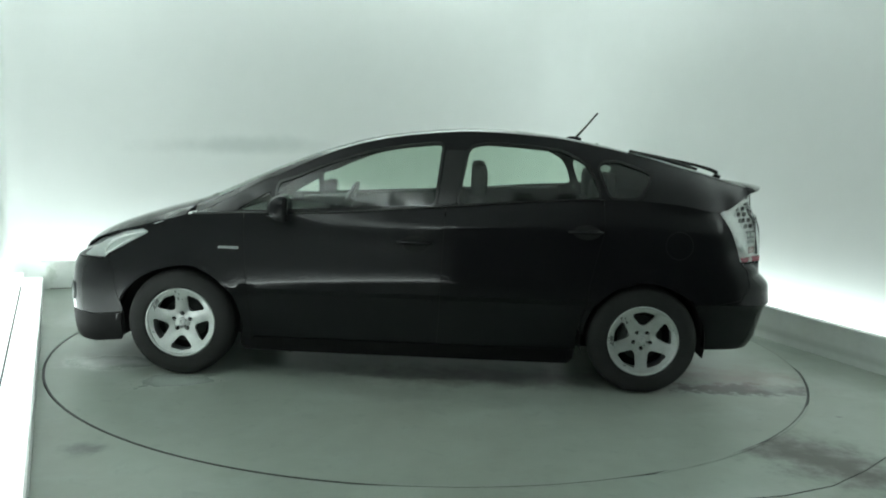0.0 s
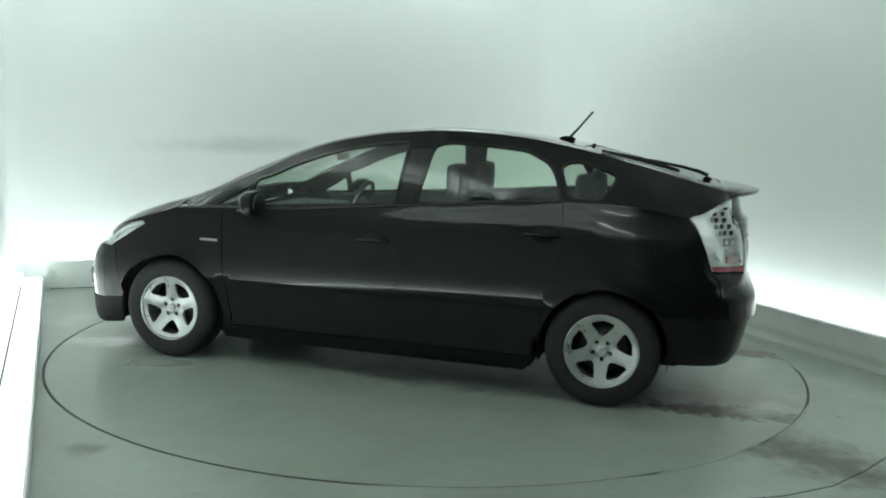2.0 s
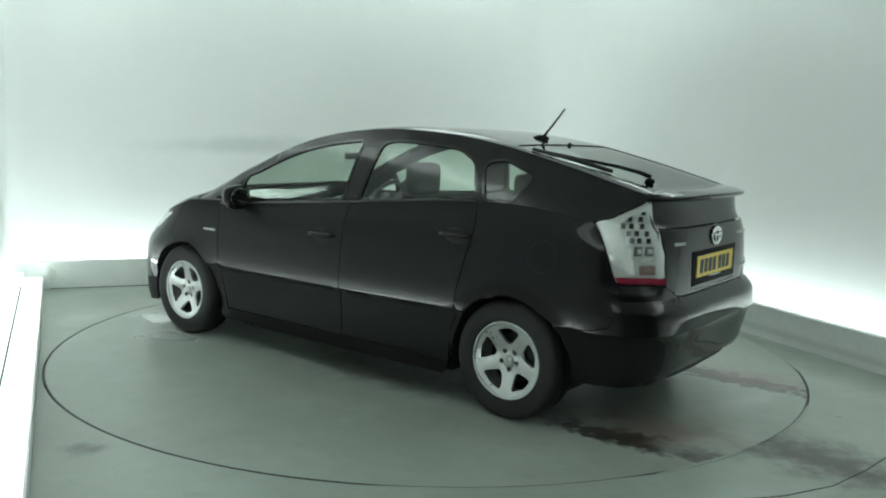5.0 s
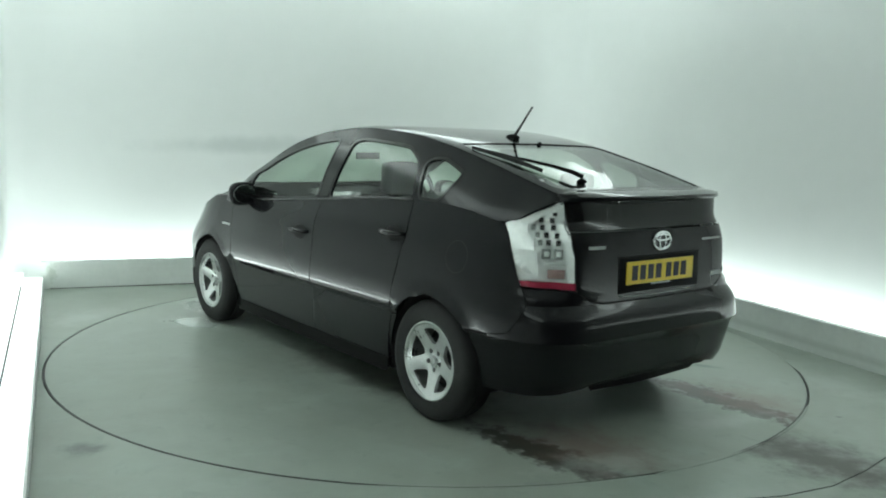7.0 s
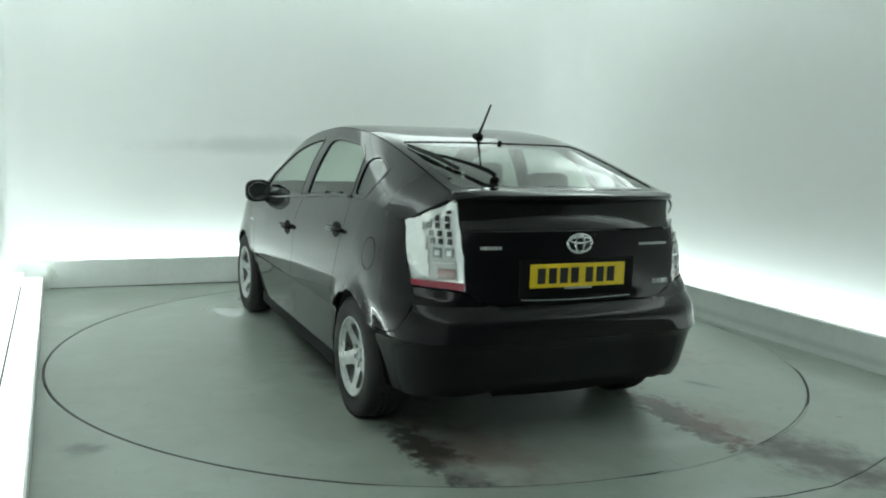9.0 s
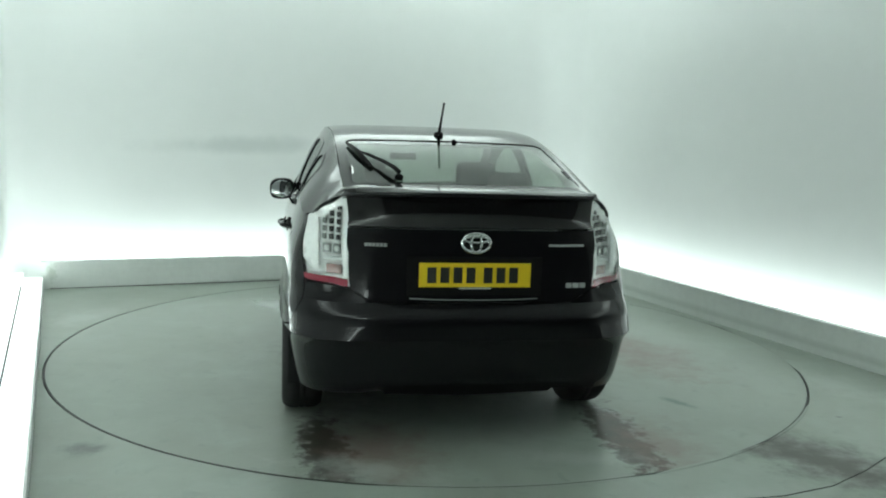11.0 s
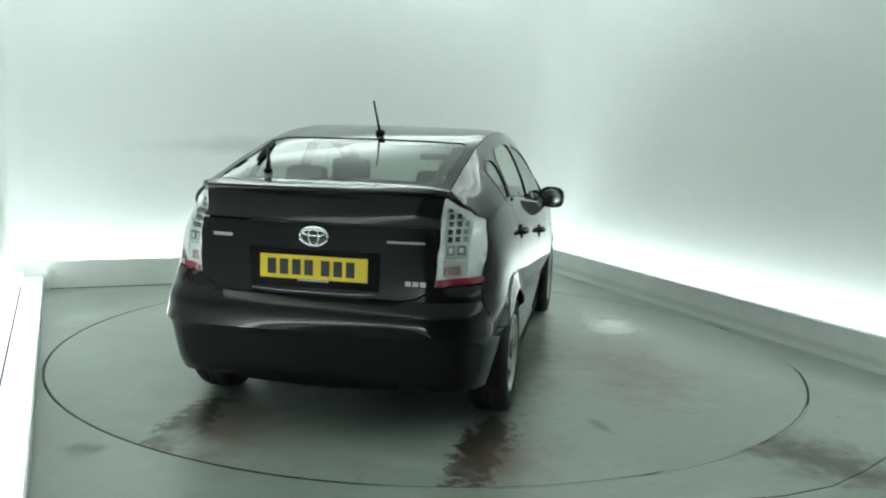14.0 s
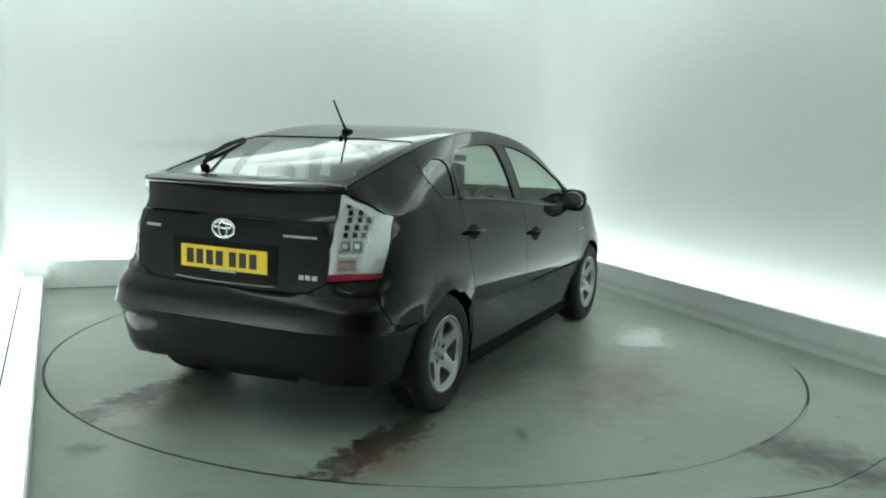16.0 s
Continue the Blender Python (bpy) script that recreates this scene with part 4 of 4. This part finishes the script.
def head_lights(car):
    lp = edge([(1.835, 0.672)]) + [(s_at_y(0.56, 0.65, True), 0.65)] + edge([(1.90, 0.765), (1.75, 0.825), (1.60, 0.857), (1.555, 0.842), (1.645, 0.795), (1.80, 0.710)])
    for mirror in (False, True):
        bm = patch(bmesh.new(), [lp], lambda s, z: (lower(s, z)[0] - 0.03, lower(s, z)[1] - 0.02, z), 0.05, mirror)
        lamp = part("headlight", bm, M_HEADBOX, car, "clear headlight swept back into the wing")
        part("lens", patch(bmesh.new(), [lp], lower, 0.03, mirror), M_HEADLENS, lamp, "clear outer lens").visible_shadow = False
        bm = ball(bmesh.new(), (1.84, (-1 if mirror else 1) * 0.62, 0.70), (0.04, 0.04, 0.04))
        part("projector", bm, M_CHROME, lamp)
        # fog lamp in its dark recess, with a bright outer edge
        fog = [(s_at_y(y, z, True), z) for y, z in ((0.55, 0.385), (0.55, 0.505), (0.635, 0.49), (0.64, 0.395))]
        recess = part("fog_lamp_recess", patch(bmesh.new(), [rounded(fog, 0.015)], lambda s, z: (lower(s, z)[0] + 0.003, lower(s, z)[1] + 0.002, z), 0.03, mirror), M_VOID, car, "dark fog lamp recess")
        rim = [lower(s_at_y(0.650, z, True), z) for z in (0.39, 0.42, 0.45, 0.48, 0.50)]
        part("fog_lamp", tube(bmesh.new(), [(a + 0.004, (-1 if mirror else 1) * (b + 0.002), c) for a, b, c in rim], [0.005, 0.011, 0.013, 0.011, 0.005], 8), M_GREYLED, recess, "grey fog lamp edge")
        # pale hooked bezel inside the lens
        sg = -1 if mirror else 1
        hook = []
        for x, z in ((1.575, 0.842), (1.64, 0.826), (1.73, 0.805), (1.80, 0.778), (1.845, 0.742), (1.855, 0.705), (1.835, 0.690), (1.80, 0.716), (1.72, 0.765), (1.65, 0.803)):
            a, b, _ = lower(s_at_x(x, z), z)
            hook.append((a - 0.012, sg * (b - 0.012), z))
        part("bezel", tube(bmesh.new(), hook, [0.004, 0.007, 0.009, 0.010, 0.010, 0.010, 0.010, 0.009, 0.007, 0.004], 8), M_LAMPBOX, lamp, "pale hooked bezel")


def door_details(car, doors, rears, quarters):
    for obs, x, z in ((doors, -0.01, 0.835), (rears, -0.99, 0.928)):
        for ob, sg in zip(obs, (1, -1)):
            y = lower(x, z)[1]
            bm = ball(bmesh.new(), (x - 0.005, sg * (y - 0.006), z - 0.006), (0.088, 0.015, 0.052))
            part("handle_cup", bm, M_VOID, ob, "dark cup behind the handle")
            bm = bmesh.new()
            pts = [(x + 0.105, sg * (y - 0.004), z + 0.004), (x + 0.085, sg * (y + 0.024), z + 0.007), (x + 0.03, sg * (y + 0.034), z + 0.008), (x - 0.04, sg * (y + 0.034), z + 0.008), (x - 0.085, sg * (y + 0.024), z + 0.008), (x - 0.105, sg * (y - 0.004), z + 0.006)]
            tube(bm, pts, [0.010, 0.013, 0.014, 0.014, 0.013, 0.010], 10)
            part("door_handle", bm, M_PAINT, ob, "black pull handle")
    # fuel flap on the left rear wing, its edge a fine groove
    ring = lambda r: [(-1.525 + r * math.cos(a), 0.875 + r * math.sin(a)) for a in np.linspace(0, 2 * math.pi, 40, endpoint=False)]
    flat = lambda d: (lambda x, z: (x, lower(s_at_x(x, z), z)[1] + d, z))
    part("fuel_flap_gap", patch(bmesh.new(), [ring(0.080), ring(0.076)], flat(0.0012), 0.02), M_VOID, quarters[0], "round fuel flap groove")
    for sg in (1, -1):
        y = lower(1.04, 0.772)[1]
        for i in range(8):
            bm = box(bmesh.new(), 1.005 + 0.0150 * i, 1.0175 + 0.0150 * i, sg * (y - 0.002), sg * (y + 0.004), 0.766, 0.779)
            part("wing_badge_bar", bm, M_SILVER, car, "small silver badge bar" if i == 0 else "", smooth=False)


def door_mirrors(car):
    for sg in (1, -1):
        bm = ball(bmesh.new(), (0.745, sg * 0.890, 1.012), (1, 1, 1), 32)
        for v in bm.verts:
            u = v.co - Vector((0.745, sg * 0.890, 1.012))
            k = (abs(u.y) ** 3 + abs(u.z) ** 3) ** (1 / 3) / max(1e-6, math.hypot(u.y, u.z))
            v.co = Vector((0.745 + 0.088 * u.x, sg * 0.890 + 0.092 * u.y / max(k, 0.5), 1.012 + 0.080 * u.z / max(k, 0.5)))
            if v.co.x < 0.715:
                v.co.x = 0.715 - 0.12 * (0.715 - v.co.x)
            v.co.z += 0.12 * (abs(v.co.y) - 0.890) * -0.3
        mirror = part("door_mirror", bm, M_PAINT, car, "black door mirror")
        bm = ball(bmesh.new(), (0.7025, sg * 0.890, 1.012), (0.003, 0.079, 0.064), 28)
        part("mirror_glass", bm, M_MIRROR, mirror, "mirror glass")
        bm = tube(bmesh.new(), [(0.775, sg * 0.79, 0.975), (0.765, sg * 0.83, 0.965), (0.755, sg * 0.865, 0.958)], [0.034, 0.026, 0.022], 12)
        part("mirror_foot", bm, M_BLACK, mirror, "black mirror foot")
        bm = box(bmesh.new(), 0.752, 0.815, sg * 0.930, sg * 0.973, 0.966, 0.980, None, 0.004)
        part("mirror_indicator", bm, M_LENS, mirror)


def gate_details(gate):
    # plate, with plain bars for its characters
    lean = Matrix.Translation((-2.0955, 0, 0.832))
    # raised panel, its black standing for the shade in the plate's recess
    bm = box(bmesh.new(), -2.0965, -2.080, -0.315, 0.315, 0.735, 0.915, None, 0.006)
    part("plate_recess_panel", bm, M_BLACK, gate, "dull black panel with the shade of the plate recess as its colour")
    bm = box(bmesh.new(), -0.006, 0.004, -0.26, 0.26, -0.0555, 0.0555, lean, 0.002)
    plate = part("number_plate", bm, M_PLATE, gate, "yellow number plate with plain dark bars", smooth=False)
    y = 0.222
    for i in range(7):
        bm = box(bmesh.new(), -0.0085, -0.0055, y - 0.041, y, -0.036, 0.036, lean)
        part("plate_bar", bm, M_INK, plate, smooth=False)
        y -= 0.060 if i != 3 else 0.080
    bm = box(bmesh.new(), -0.0085, -0.0055, -0.075, 0.075, -0.064, -0.057, lean)
    part("plate_strip", bm, M_SILVER, plate, smooth=False)
    bm = bmesh.new()
    tube(bm, [(lower(s_at_y(0.0, 0.98), 0.98)[0] - 0.006, 0.066 * math.cos(a), 0.979 + 0.044 * math.sin(a)) for a in np.linspace(0, 2 * math.pi, 36, endpoint=False)], 0.0075, 8, True)
    emblem = part("emblem", bm, M_CHROME, gate, "oval chrome emblem")
    bm = tube(bmesh.new(), [(-2.099, 0.024 * math.cos(a), 0.977 + 0.040 * math.sin(a)) for a in np.linspace(0, 2 * math.pi, 28, endpoint=False)], 0.0055, 8, True)
    part("emblem_core", bm, M_CHROME, emblem)
    bm = tube(bmesh.new(), [(-2.099, 0.056 * math.cos(a), 0.995 + 0.014 * math.sin(a)) for a in np.linspace(0, 2 * math.pi, 28, endpoint=False)], 0.0055, 8, True)
    part("emblem_bar", bm, M_CHROME, emblem)
    bm = ball(bmesh.new(), (-2.092, 0, 0.979), (0.006, 0.062, 0.040))
    part("emblem_back", bm, M_GLOSSBLACK, emblem)
    for y0, n, step, z, h in ((0.505, 6, 0.0170, 0.965, 0.014), (-0.345, 11, 0.0160, 0.970, 0.010), (-0.435, 3, 0.034, 0.784, 0.022)):
        for i in range(n):
            y = y0 - step * i
            x = lower(s_at_y(abs(y), z), z)[0]
            bm = box(bmesh.new(), x - 0.005, x + 0.002, y - step * 0.8, y, z - h / 2, z + h / 2)
            part("badge_bar", bm, M_SILVER, gate, "small silver badge bar" if i == 0 else "", smooth=False)
    # chrome-edged bar under the plate
    bm = bmesh.new()
    tube(bm, [(lower(s_at_y(abs(y), 0.712), 0.712)[0] - 0.001, y, 0.716 + 0.008 * (abs(y) / 0.3) ** 2) for y in np.linspace(-0.30, 0.30, 15)], 0.0035, 6)
    part("lower_strip", bm, M_GREYLED, gate, "thin grey strip under the plate")


def rear_wiper(gate):
    def on(x, y, d):
        p = top(x, abs(y))
        return (p[0], y, p[2] + d)
    bm = tube(bmesh.new(), [on(-1.842, 0.33, 0.004), on(-1.846, 0.33, 0.028), on(-1.80, 0.347, 0.034), on(-1.70, 0.39, 0.032), on(-1.56, 0.45, 0.024), on(-1.47, 0.495, 0.018)], [0.013, 0.012, 0.011, 0.009, 0.008, 0.006], 8)
    arm = part("rear_wiper", bm, M_BLACK, gate, "black rear wiper parked on the window")
    bm = tube(bmesh.new(), [on(-1.69, 0.450, 0.008), on(-1.47, 0.495, 0.014), on(-1.26, 0.538, 0.008)], [0.009, 0.014, 0.008], 8)
    part("blade", bm, M_RUBBER, arm)
    bm = ball(bmesh.new(), on(-1.845, 0.33, 0.004), (0.026, 0.022, 0.016))
    part("pivot_cap", bm, M_BLACK, arm)
    part("washer_jet", ball(bmesh.new(), on(-1.15, -0.06, 0.004), (0.014, 0.012, 0.010)), M_BLACK, gate)


def antenna(car):
    z = top(-1.0, 0)[2]
    bm = ball(bmesh.new(), (-0.985, 0, z + 0.006), (0.055, 0.026, 0.020))
    base = part("antenna", bm, M_BLACK, car, "black stub antenna on the roof's rear edge")
    part("mast", tube(bmesh.new(), [(-1.0, 0, z + 0.015), (-1.06, 0, z + 0.085), (-1.138, 0, z + 0.182)], [0.009, 0.006, 0.0055], 8), M_BLACK, base)


def seat_block(name, car, x, y, wide, label):
    bm = box(bmesh.new(), x - 0.22, x + 0.28, y - wide / 2, y + wide / 2, 0.36, 0.54, None, 0.05)
    seat = part(name, bm, M_SEAT, car, label)
    bm = box(bmesh.new(), -0.055, 0.055, -wide / 2, wide / 2, 0, 0.62, Matrix.Translation((x - 0.20, y, 0.46)) @ pose(0, 0, 0, 0, -17, 0), 0.05)
    part("backrest", bm, M_SEAT, seat)
    return seat


def headrest(seat, x, y, z, w=0.13):
    bm = box(bmesh.new(), x - 0.05, x + 0.05, y - w, y + w, z, z + 0.20, None, 0.045)
    part("headrest", bm, M_SEAT, seat)


def cabin(car):
    for y in (0.36, -0.36):
        s = seat_block("front_seat", car, 0.02, y, 0.50, "dark grey cloth front seat")
        headrest(s, -0.375, y, 1.085)
    s = seat_block("rear_bench", car, -0.78, 0, 1.24, "dark grey cloth rear bench")
    for y in (0.38, 0.0, -0.38):
        headrest(s, -1.16, y, 1.06 if y else 1.0, 0.12)
    bm = bmesh.new()
    box(bm, 0.72, 1.22, -0.70, 0.70, 0.55, 0.93, None, 0.06)
    box(bm, 0.60, 0.80, -0.16, 0.16, 0.35, 0.86, None, 0.05)
    part("dashboard", bm, M_CABIN, car, "dark grey dashboard")
    m = Matrix.Translation((0.56, -0.36, 0.93)) @ pose(0, 0, 0, 0, 65, 0)
    bm = tube(bmesh.new(), [m @ Vector((0.18 * math.cos(a), 0.18 * math.sin(a), 0)) for a in np.linspace(0, 2 * math.pi, 32, endpoint=False)], 0.016, 8, True)
    wheel = part("steering_wheel", bm, M_CABIN, car, "dark steering wheel")
    bm = ball(bmesh.new(), (0, 0, 0), (0.07, 0.09, 0.03), 16, m)
    box(bm, -0.02, 0.02, -0.17, 0.17, -0.012, 0.012, m)
    part("wheel_boss", bm, M_CABIN, wheel)
    for sg in (1, -1):
        bm = box(bmesh.new(), -0.98, 0.95, sg * 0.735, sg * 0.775, 0.30, 0.985, None, 0.02)
        for v in bm.verts:                                        # its top follows the window line
            if v.co.z > 0.6:
                v.co.z += 0.052 - 0.070 * v.co.x
        part("door_lining", bm, M_CABIN, car)
    bm = bmesh.new()
    box(bm, -1.9, -1.22, -0.60, 0.60, 0.60, 0.98, None, 0.05)
    part("load_cover", bm, M_CABIN, car, "dark load area cover")
    line = [(1.0 - 0.68, 0.0), (0.32, 0.50)] + [(x, rail(x)[0] - 0.10) for x in np.linspace(0.2, -1.1, 12)] + [(-1.12, 0.0)]
    across("headliner", [line], lambda x, y: (x, y, top(x, y)[2] - 0.035), M_HEADLINER, car, "pale headliner", 0.004, 0.10)
    bm = box(bmesh.new(), 0.535, 0.55, -0.10, 0.10, 1.262, 1.31, None, 0.006)
    part("inner_mirror", bm, M_CABIN, car)


def build_car():
    car = new("car")
    tagged(car, "glossy black five-door hatchback standing on the turntable", "car")
    doors, rears, quarters, gate = car_body(car)
    inner_shell(car)
    wheels(car)
    tail_lights(car)
    head_lights(car)
    door_details(car, doors, rears, quarters)
    door_mirrors(car)
    gate_details(gate)
    rear_wiper(gate)
    antenna(car)
    cabin(car)
    return car


CAR = build_car()


def motions():
    """The table turns steadily clockwise, the car on it a little off its centre."""
    spin = lambda t: 177.5055 - 7.0822 * t
    times = [0.5 * i for i in range(33)]
    walk(TABLE, [(t, pose(0, 0, 0, 0, 0, spin(t))) for t in times])
    walk(CAR, [(t, pose(0, 0, 0, 0, 0, spin(t)) @ pose(0.0724, 0.1395, 0)) for t in times])


motions()
